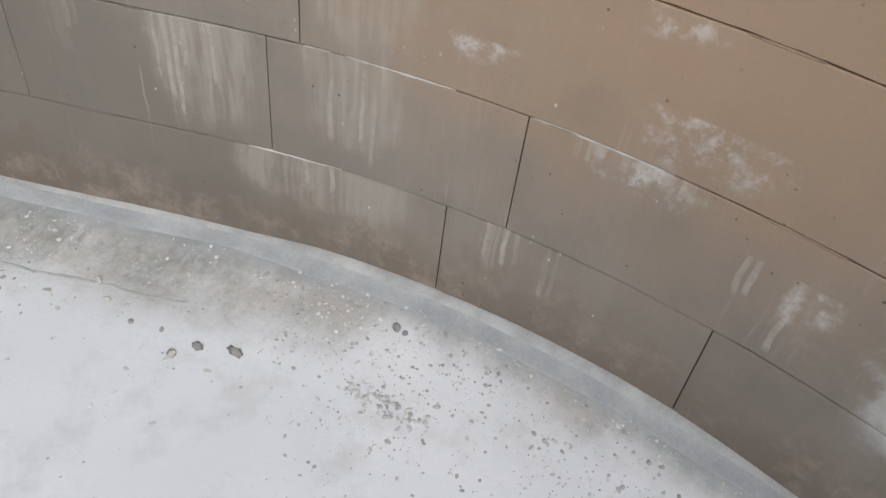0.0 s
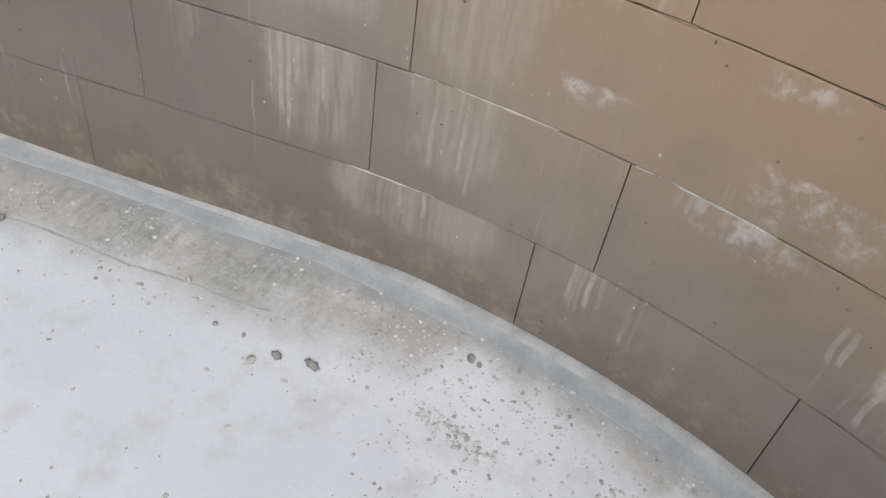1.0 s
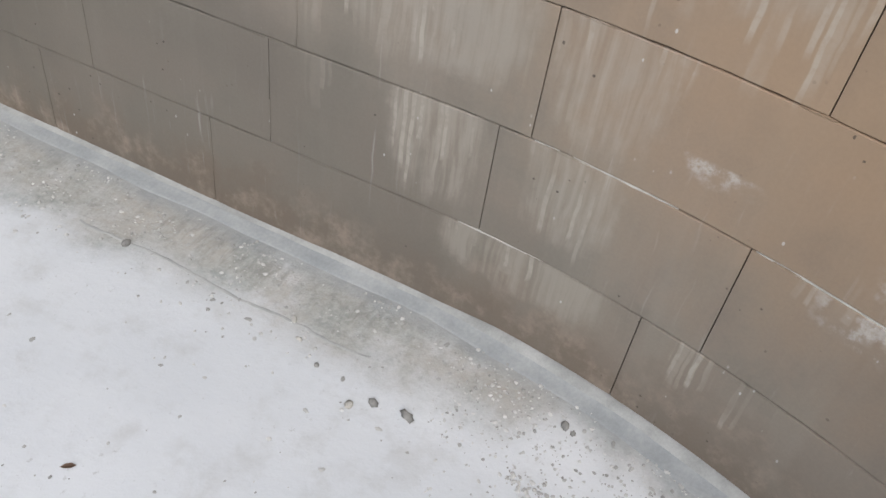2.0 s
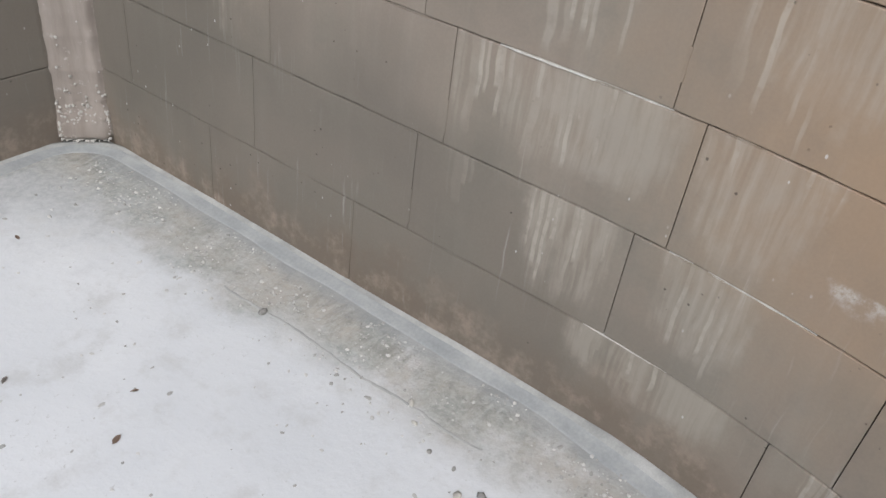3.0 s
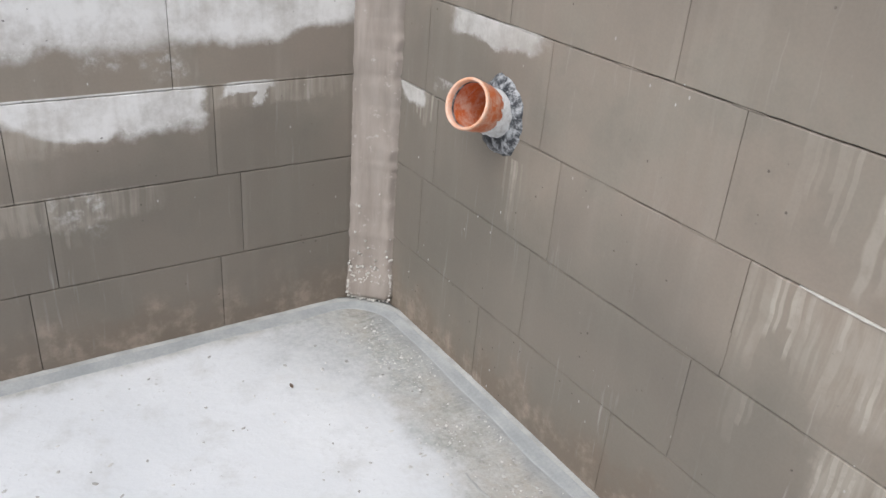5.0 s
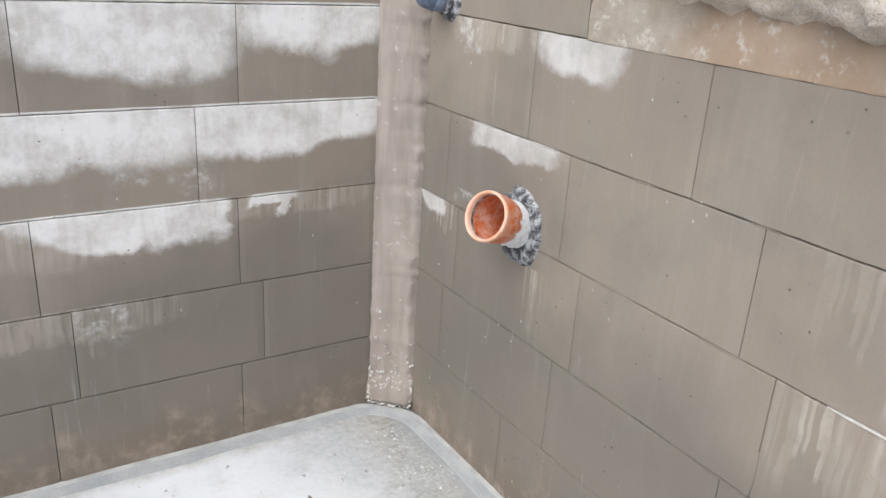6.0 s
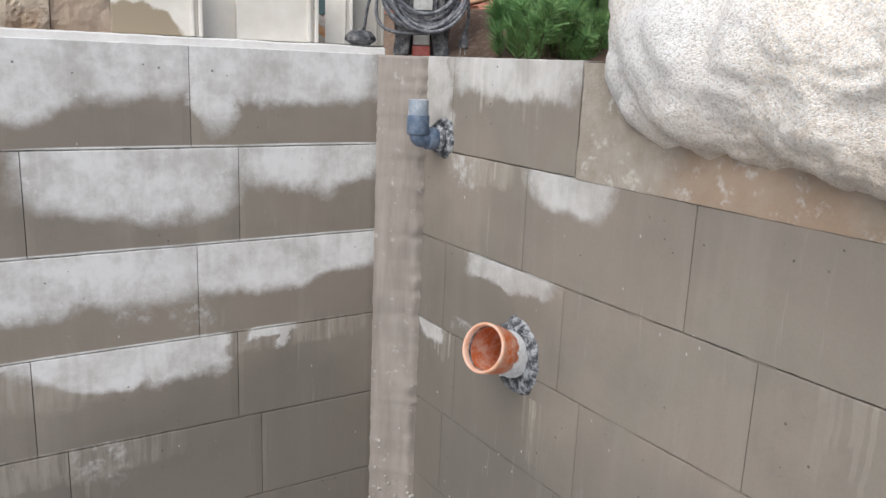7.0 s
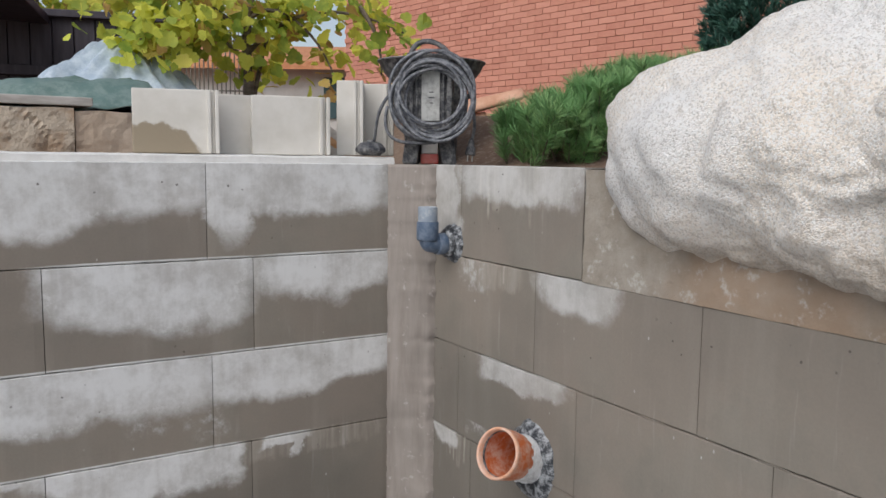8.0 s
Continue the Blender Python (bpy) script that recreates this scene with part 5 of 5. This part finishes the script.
def needle_plant(name, label, cat, spots, n_needles, length, mat, rng_seed, base, up=0.75, width=0.0022):
    """A needle bush: shoots with radiating needles, on short woody stems."""
    rng = random.Random(rng_seed)
    ob = empty(name, Matrix.Translation(base))
    bm_v, bm_f = [], []
    stems = bmesh.new()
    b = Vector(base)
    for p, lean in spots:
        p = Vector(p)
        shoot = (lean + Vector((rng.gauss(0, 0.25), rng.gauss(0, 0.25), up + rng.gauss(0, 0.2)))).normalized()
        L = rng.uniform(0.8, 1.2) * length
        for k in range(n_needles):
            t = rng.random()
            a = rng.uniform(0, 2 * math.pi)
            side = shoot.orthogonal().normalized()
            side.rotate(Matrix.Rotation(a, 3, shoot))
            d = (shoot * rng.uniform(0.55, 1.0) + side * rng.uniform(0.45, 0.9)).normalized()
            q = p + shoot * (t * L * 1.3) - b
            w = d.cross(Vector((rng.gauss(0, 1), rng.gauss(0, 1), rng.gauss(0, 1)))).normalized() * width
            nl = L * rng.uniform(0.6, 1.0)
            i = len(bm_v)
            bm_v += [q - w, q + w, q + d * nl * 0.6 + w * 0.8, q + d * nl, q + d * nl * 0.6 - w * 0.8]
            bm_f.append((i, i + 1, i + 2, i + 3, i + 4))
        sweep(stems, [p - b - shoot * 0.05, p - b + shoot * L * 1.2], [0.004, 0.002], 5)
    me = bpy.data.meshes.new("needles")
    me.from_pydata([tuple(v) for v in bm_v], [], bm_f)
    me.materials.append(mat)
    nd = new("needles", me)
    nd.parent = ob
    tagged(nd, kind="stuff")
    tagged(part("branchwork", stems, M_BARK, ob, "brown woody twigs"), kind="stuff")
    return tagged(ob, label, cat)


def needle_mat(name, a, b, c):
    nb = Nodes(name)
    r = nb.island()
    col = nb.mix(r, a, b)
    col = nb.mix(nb.ramp(nb.noise(nb.place(), 7, 3), 0.4, 0.65), col, c)
    return nb.done(col, 0.5, spec=0.3)


M_PINE = needle_mat("pine_needles", (0.075, 0.20, 0.075), (0.33, 0.50, 0.20), (0.16, 0.33, 0.12))
M_THUJA = needle_mat("blue_green_scales", (0.03, 0.085, 0.065), (0.065, 0.15, 0.11), (0.04, 0.105, 0.08))
rng = random.Random(3)
spots = []
for k in range(520):
    u, v, w = rng.random(), rng.random(), rng.random()
    x = 0.43 + 1.15 * u
    y = 0.02 - 0.05 * u + 0.5 * (v - 0.45) * (0.6 + 0.4 * u)
    crown = 1.585 + 0.14 * min(1.0, u * 2.6) + 0.11 * u
    z = 1.475 + (crown - 1.475) * (1 - 0.95 * w * w)
    spots.append(((x, y, z), Vector((-0.25 - 0.3 * (0.5 - u), -0.45 + (v - 0.5) * 0.6, 0.0)) * (0.4 + w)))
needle_plant("pine_bush", "low green mountain pine bush with long needles", "bush", spots, 210, 0.062, M_PINE, 5, (0.8, 0.1, 1.50), 0.95, 0.0009)
spots = []
for k in range(1500):
    a, h = rng.uniform(0, 2 * math.pi), rng.random()
    r = 0.52 * (1 - 0.55 * h) * rng.uniform(0.72, 1.0)
    spots.append(((3.45 + r * math.cos(a), 1.35 + r * math.sin(a), 1.55 + 2.0 * h), Vector((math.cos(a), math.sin(a), 0)) * 0.5))
needle_plant("conifer", "dark blue-green conifer beside the brick house", "tree", spots, 60, 0.075, M_THUJA, 6, (3.45, 1.35, 1.5), 1.0, 0.004)

# thin mortar ridge left along the floor
bm = bmesh.new()
rows = []
for i in range(91):
    t = i / 90
    y = -0.86 - 0.78 * t
    x = -0.168 + 0.022 * noise.noise((0, y * 5, 3)) + 0.004 * noise.noise((0, y * 30, 3))
    w = 0.005 + 0.002 * noise.noise((1, y * 20, 0))
    h = 0.0016 * min(1, 8 * t, 8 * (1 - t)) * (0.6 + 0.6 * abs(noise.noise((2, y * 16, 0))))
    rows.append([bm.verts.new((x + dx * w, y, z)) for dx, z in ((-1, -0.001), (-0.5, h * 0.8), (0.1, h), (0.6, h * 0.7), (1, -0.001))])
for a, b in zip(rows, rows[1:]):
    for k in range(4):
        bm.faces.new((a[k], a[k + 1], b[k + 1], b[k]))
tagged(part("mortar_ridge", fix(bm), M_LIP, smooth=True), "thin pale mortar ridge on the floor", "mortar", kind="structure")

# ---- loose stones, leaves and grit on the basin floor ----
M_STONE = plain_concrete("grey_pebble", (0.20, 0.195, 0.185), (0.33, 0.32, 0.30), 40, 0.6)
nb = Nodes("grey_grit")
p = nb.place()
col = nb.mix(nb.island(), (0.30, 0.295, 0.28), (0.62, 0.61, 0.59))
nb.bump(nb.noise(p, 300, 3), 0.5, 0.002)
M_GRIT = nb.done(col, 0.9, spec=0.2)
M_PALE_STONE = plain_concrete("pale_pebble", (0.40, 0.38, 0.34), (0.55, 0.53, 0.49), 40, 0.6)


def stone_mesh(bm, at, size, rng, rough=0.6):
    made = bmesh.ops.create_icosphere(bm, subdivisions=1, radius=1.0)
    o = rng.uniform(0, 99)
    m = pose(*at, 0, 0, rng.uniform(0, 360)) @ Matrix.Diagonal((rng.uniform(0.7, 1.4), 1, 1, 1))
    for v in made["verts"]:
        k = 1 + rough * noise.noise(v.co * 1.7 + Vector((o, 0, 0)))
        v.co = m @ Vector((v.co.x * size[0] * k, v.co.y * size[1] * k, max(-0.25, v.co.z) * size[2] * k))


rng = random.Random(21)
for x, y, a, b, c, mt in ((-0.253, -1.777, 0.0185, 0.011, 0.010, M_STONE), (-0.261, -1.706, 0.011, 0.010, 0.009, M_STONE), (-0.29, -1.668, 0.011, 0.009, 0.007, M_PALE_STONE),
                          (-0.174, -1.003, 0.014, 0.009, 0.008, M_STONE), (-0.105, -2.055, 0.010, 0.009, 0.009, M_STONE), (-0.115, -2.075, 0.009, 0.008, 0.008, M_STONE),
                          (-0.20, -1.49, 0.008, 0.006, 0.005, M_PALE_STONE), (-0.24, -1.56, 0.007, 0.006, 0.005, M_STONE), (-0.16, -1.45, 0.009, 0.006, 0.006, M_PALE_STONE)):
    bm = bmesh.new()
    stone_mesh(bm, (0, 0, 0), (a, b, c), rng, 0.2)
    bmesh.ops.subdivide_edges(bm, edges=bm.edges[:], cuts=1, use_grid_fill=True, smooth=0.4)
    ob = part("pebble", bm, mt, smooth=True)
    ob.matrix_world = Matrix.Translation((x, y, c * 0.25))
    tagged(ob, ("dark grey" if mt is M_STONE else "pale grey") + " pebble lying on the dusty floor", "pebble", "floor pebbles")

bm = bmesh.new()
rng = random.Random(8)
DX0, DY0, DX1, DY1 = -0.262, -2.004, -0.31, -2.155
for k in range(2300):
    s = rng.uniform(0.15, 3.1)
    d = min(0.5, abs(rng.gauss(0.10, 0.075)) + 0.055)
    p = line(s, -d)
    if noise.noise((p.x * 6, p.y * 6, 0)) < 0.05 and rng.random() < 0.8:
        continue
    r = rng.choice((0.0012, 0.0015, 0.002, 0.002, 0.003, 0.0048))
    stone_mesh(bm, (p.x, p.y, r * 0.15), (r * rng.uniform(0.8, 1.3), r, r * 0.7), rng)
for k in range(520):
    p = line(rng.uniform(1.85, 2.9), -abs(rng.gauss(0.16, 0.11)) - 0.05)
    r = rng.choice((0.001, 0.0014, 0.0018, 0.0024, 0.0036))
    stone_mesh(bm, (p.x, p.y, r * 0.15), (r * 1.2, r, r * 0.7), rng)
for k in range(260):
    p = Vector((-0.27 + rng.gauss(0, 0.10), -2.10 + rng.gauss(0, 0.13)))
    r = rng.choice((0.0012, 0.0016, 0.002, 0.0034))
    stone_mesh(bm, (p.x, p.y, r * 0.15), (r * 1.2, r, r * 0.7), rng)
for k in range(90):
    t = rng.random()
    p = Vector((DX0 + (DX1 - DX0) * t + rng.gauss(0, 0.012), DY0 + (DY1 - DY0) * t + rng.gauss(0, 0.008)))
    r = rng.choice((0.002, 0.003, 0.005))
    stone_mesh(bm, (p.x, p.y, r * 0.15), (r * 1.2, r, r * 0.7), rng)
for k in range(200):
    p = Vector((rng.uniform(-1.6, -0.1), rng.uniform(-2.4, -0.08)))
    r = rng.choice((0.0015, 0.002, 0.003))
    stone_mesh(bm, (p.x, p.y, r * 0.15), (r * 1.2, r, r * 0.7), rng)
for k in range(170):
    p = Vector((rng.uniform(-1.5, -0.15), rng.uniform(-2.2, -0.1)))
    r = rng.choice((0.003, 0.0035, 0.005))
    stone_mesh(bm, (p.x, p.y, r * 0.1), (r * 1.4, r, r * 0.5), rng)
tagged(part("grit", bm, M_GRIT), "grey grit and crumbs scattered along the floor edge", "grit", kind="stuff")
M_DEADLEAF = leafy("dry_leaf", (0.20, 0.12, 0.08), (0.30, 0.22, 0.17), (0.28, 0.26, 0.24))
for k, (x, y, s, r) in enumerate(((-0.633, -1.083, 0.026, 20), (-0.66, -1.33, 0.026, 130), (-0.689, -0.786, 0.022, 220), (-0.404, -0.350, 0.022, 80), (-0.53, -1.0, 0.018, 150))):
    bm = bmesh.new()
    pts = [(-0.5, 0, 0.02), (-0.2, 0.22, 0.10), (0.2, 0.2, 0.12), (0.55, 0, 0.03), (0.2, -0.2, 0.06), (-0.2, -0.22, 0.04)]
    for off in (0.0, 0.02):
        vs = [bm.verts.new((q[0] * s, q[1] * s, (q[2] + off) * s + 0.001)) for q in pts]
        mid = bm.verts.new((0.05 * s, 0, off * s + 0.001))
        for a, b in zip(vs, vs[1:] + vs[:1]):
            bm.faces.new((mid, a, b))
    ob = part("dry_leaf", bm, M_DEADLEAF)
    ob.matrix_world = pose(x, y, 0.0, 0, 0, r)
    tagged(ob, "curled brown dry leaf on the dusty floor", "leaf", "dry leaves")

# ---- single blocks of the walls ----
GAP = 0.0019
JOINTS_RIGHT = {0: (0.05, 0.222, 0.718, 2.45, 2.95, 3.45), 1: (0.05, 0.555, 1.055, 1.555, 2.055, 2.555, 3.055, 3.555), 2: (0.05, 0.217, 0.712, 1.222, 1.748, 2.245, 2.745, 3.245, 3.7),
                3: (0.05, 0.285, 0.79, 1.302, 1.812, 2.82, 3.32, 3.7), 4: (0.05, 0.232, 0.73, 1.236, 1.748, 2.232, 3.24, 3.7),
                5: (0.05, 0.555, 1.07, 2.112, 2.632, 3.13, 3.63)}
JOINTS_LEFT = {0: (-0.05, -0.572, -1.075, -1.58, -2.08), 1: (-0.05, -0.452, -0.955, -1.46, -1.96, -2.4), 2: (-0.05, -0.565, -1.065, -1.565, -2.07, -2.4),
               3: (-0.05, -0.463, -0.966, -1.47, -1.97, -2.4), 4: (-0.05, -0.398, -0.898, -1.40, -1.90, -2.4), 5: (-0.05, -0.467, -0.97, -1.47, -1.97, -2.4)}


def block(p, q, z0, z1, out, seed, parent, material, ends=None):
    """One block whose face runs from p to q; its edges are slightly chipped."""
    bm = bmesh.new()
    n, rows = 26, []
    along = (q - p)
    for i in range(n + 1):
        t = i / n
        a = p + along * t
        if ends:
            a = a.lerp(line(ends[0] + (ends[1] - ends[0]) * t), 1.0)
        w = [0.0011 * noise.noise((seed, t * 9, k)) + 0.0022 * max(0.0, noise.noise((seed, t * 31, k + 7)) - 0.1) for k in range(4)]
        b = 0.002
        inset = 0.0015 if i in (0, n) else 0.0
        prof = [(0.055, z0), (b + 0.001, z0 + w[0]), (inset, z0 + b + w[0]), (inset, z1 - b - w[1]), (b + 0.001, z1 - w[1]), (0.055, z1)]
        rows.append([bm.verts.new((a.x + out.x * d, a.y + out.y * d, z)) for d, z in prof])
    for a, b2 in zip(rows, rows[1:]):
        for k in range(6):
            bm.faces.new((a[k], a[(k + 1) % 6], b2[(k + 1) % 6], b2[k]))
    bm.faces.new(rows[0][::-1])
    bm.faces.new(rows[-1])
    return part("block", fix(bm), material, parent)


for course, joints in JOINTS_RIGHT.items():
    z1 = DEPTH - 0.25 * course - GAP / 2
    z0 = z1 - 0.25 + GAP
    z0 = max(z0, -0.02)
    for k, (a, b) in enumerate(zip(joints, joints[1:])):
        if course == 0 and abs(a - NOTCH0) < 0.01:
            continue
        p, q = line(a + GAP / 2), line(b - GAP / 2)
        d = (q - p).normalized()
        block(p, q, z0, z1, Vector((-d.y, d.x)), course * 31 + k * 7.3, wall_right, RIGHT[course], (a + GAP / 2, b - GAP / 2))
for course, joints in JOINTS_LEFT.items():
    z1 = DEPTH - 0.25 * course - GAP / 2
    z0 = max(z1 - 0.25 + GAP, -0.02)
    for k, (a, b) in enumerate(zip(joints, joints[1:])):
        block(Vector((b + GAP / 2, 0)), Vector((a - GAP / 2, 0)), z0, z1, Vector((0, 1)), 200 + course * 17 + k * 5.1, wall_left, M_LEFT)


def lime_bead(s0, s1, z, seed, name="lime_bead", mat=M_LIME, label="white lime seeping from a joint", proud=1.0):
    """White lime, or slurry, that fills a stretch of a bed joint of the side wall."""
    bm = bmesh.new()
    n = int((s1 - s0) / 0.008)
    rows = []
    for i in range(n + 1):
        s = s0 + (s1 - s0) * i / n
        fade = min(1.0, i / 5, (n - i) / 5)
        h = (0.0013 + 0.0026 * max(0, noise.noise((seed, s * 30, 0)) + 0.2)) * fade + 0.0006
        p, o = line(s, 0.008), line(s, -0.0028 * fade * proud)
        if s > ARC_Y:
            o = line(s, 0.004)
            p = line(s, 0.018)
            o2 = line(s, 0.0)
            o = o2.lerp(o, 0.2) if proud > 0.5 else line(s, -0.0003)
        rows.append([bm.verts.new((*p, z - h)), bm.verts.new((*o, z - h * 0.6)), bm.verts.new((*o, z + h * 0.5)), bm.verts.new((*p, z + h))])
    for a, b in zip(rows, rows[1:]):
        for k in range(4):
            bm.faces.new((a[k], a[(k + 1) % 4], b[(k + 1) % 4], b[k]))
    bm.faces.new(rows[0][::-1])
    bm.faces.new(rows[-1])
    return part(name, fix(bm), mat, wall_right, label)


for s0, s1, z, sd in ((1.82, 2.10, 0.5, 1), (1.70, 1.93, 0.25, 2), (2.24, 2.48, 0.5, 3), (1.40, 1.75, 0.75, 4), (1.56, 1.66, 0.75, 6)):
    lime_bead(s0, s1, z, sd)

# stretches of the joints that are smeared shut
rng = random.Random(17)
lime_bead(0.73, 1.9, 1.25, 3.3, "joint_smear", M_RUST, "slurry smeared over a joint", 0.12)
for z in (0.25, 0.5, 0.75, 1.0):
    s = 0.12
    while s < 3.0:
        run, skip = rng.uniform(0.03, 0.16), rng.uniform(0.10, 0.34) * (0.45 if s < 0.75 else 1.0)
        lime_bead(s, s + run, z, s * 3 + z, "joint_smear", RIGHT[int(round((1.5 - z) / 0.25))], "slurry smeared over a joint", 0.12)
        s += run + skip
for s, z0, z1 in ((0.217, 0.80, 0.97), (0.285, 0.52, 0.70), (0.79, 0.51, 0.74), (0.232, 0.27, 0.48), (0.73, 0.30, 0.46), (0.712, 0.78, 0.99), (0.555, 0.12, 0.24), (1.07, 0.10, 0.24), (1.236, 0.27, 0.36), (1.302, 0.52, 0.60), (1.748, 0.80, 0.86)):
    bm = bmesh.new()
    n = 14
    rows = []
    for i in range(n + 1):
        z = z0 + (z1 - z0) * i / n
        w = 0.0022 + 0.0014 * noise.noise((s * 9, z * 40, 0))
        a, b, c, d = line(s - w, 0.008), line(s - w, -0.0003), line(s + w, -0.0003), line(s + w, 0.008)
        rows.append([bm.verts.new((*q, z)) for q in (a, b, c, d)])
    for a, b in zip(rows, rows[1:]):
        for k in range(4):
            bm.faces.new((a[k], a[(k + 1) % 4], b[(k + 1) % 4], b[k]))
    bm.faces.new(rows[0][::-1])
    bm.faces.new(rows[-1])
    part("joint_smear", fix(bm), M_RIGHT, wall_right, "slurry smeared over a joint")

# ---- bricks of the house wall: single ones in the nearer stretch, the rest joined ----
def brick_box():
    bm = bmesh.new()
    box(bm, (0, 0, 0), (0.244, 0.03, 0.0705))
    bmesh.ops.bevel(bm, geom=bm.edges[:], offset=0.003, segments=1, affect="EDGES")
    return bm


me_brick = bpy.data.meshes.new("brick")
bm = brick_box()
bm.to_mesh(me_brick)
bm.free()
me_brick.materials.append(M_BRICK)
ang = math.degrees(math.atan2(HD.y, HD.x))
rng = random.Random(2)
plain_v, plain_f = [], []
proto_v = [v.co.copy() for v in me_brick.vertices]
proto_f = [tuple(f.vertices) for f in me_brick.polygons]
for row in range(40):
    z = 1.60 + 0.0765 * row
    for k in range(30):
        s = 0.122 + 0.25 * k + (0.125 if row % 2 else 0.0)
        p = H0 + HD * s + HN * rng.uniform(0.0, 0.003)
        m = hinv @ pose(p.x, p.y, z, 0, 0, ang)
        if 3.6 < s < 6.8 and 2.1 < z < 3.85:
            ob = new("brick", me_brick)
            ob.parent = house_wall
            ob.matrix_basis = m
        else:
            i = len(plain_v)
            plain_v += [tuple(m @ v) for v in proto_v]
            plain_f += [tuple(i + q for q in f) for f in proto_f]
me = bpy.data.meshes.new("brickwork")
me.from_pydata(plain_v, [], plain_f)
nb = Nodes("red_brick_far")
p = nb.place()
col = nb.mix(nb.island(), (0.50, 0.215, 0.155), (0.61, 0.285, 0.21))
nb.bump(nb.noise(p, 90, 4, 0.7), 0.4, 0.004)
me.materials.append(nb.done(col, 0.88, spec=0.25))
ob = new("brickwork", me)
ob.parent = house_wall
tagged(ob, "red brick courses", kind="stuff")
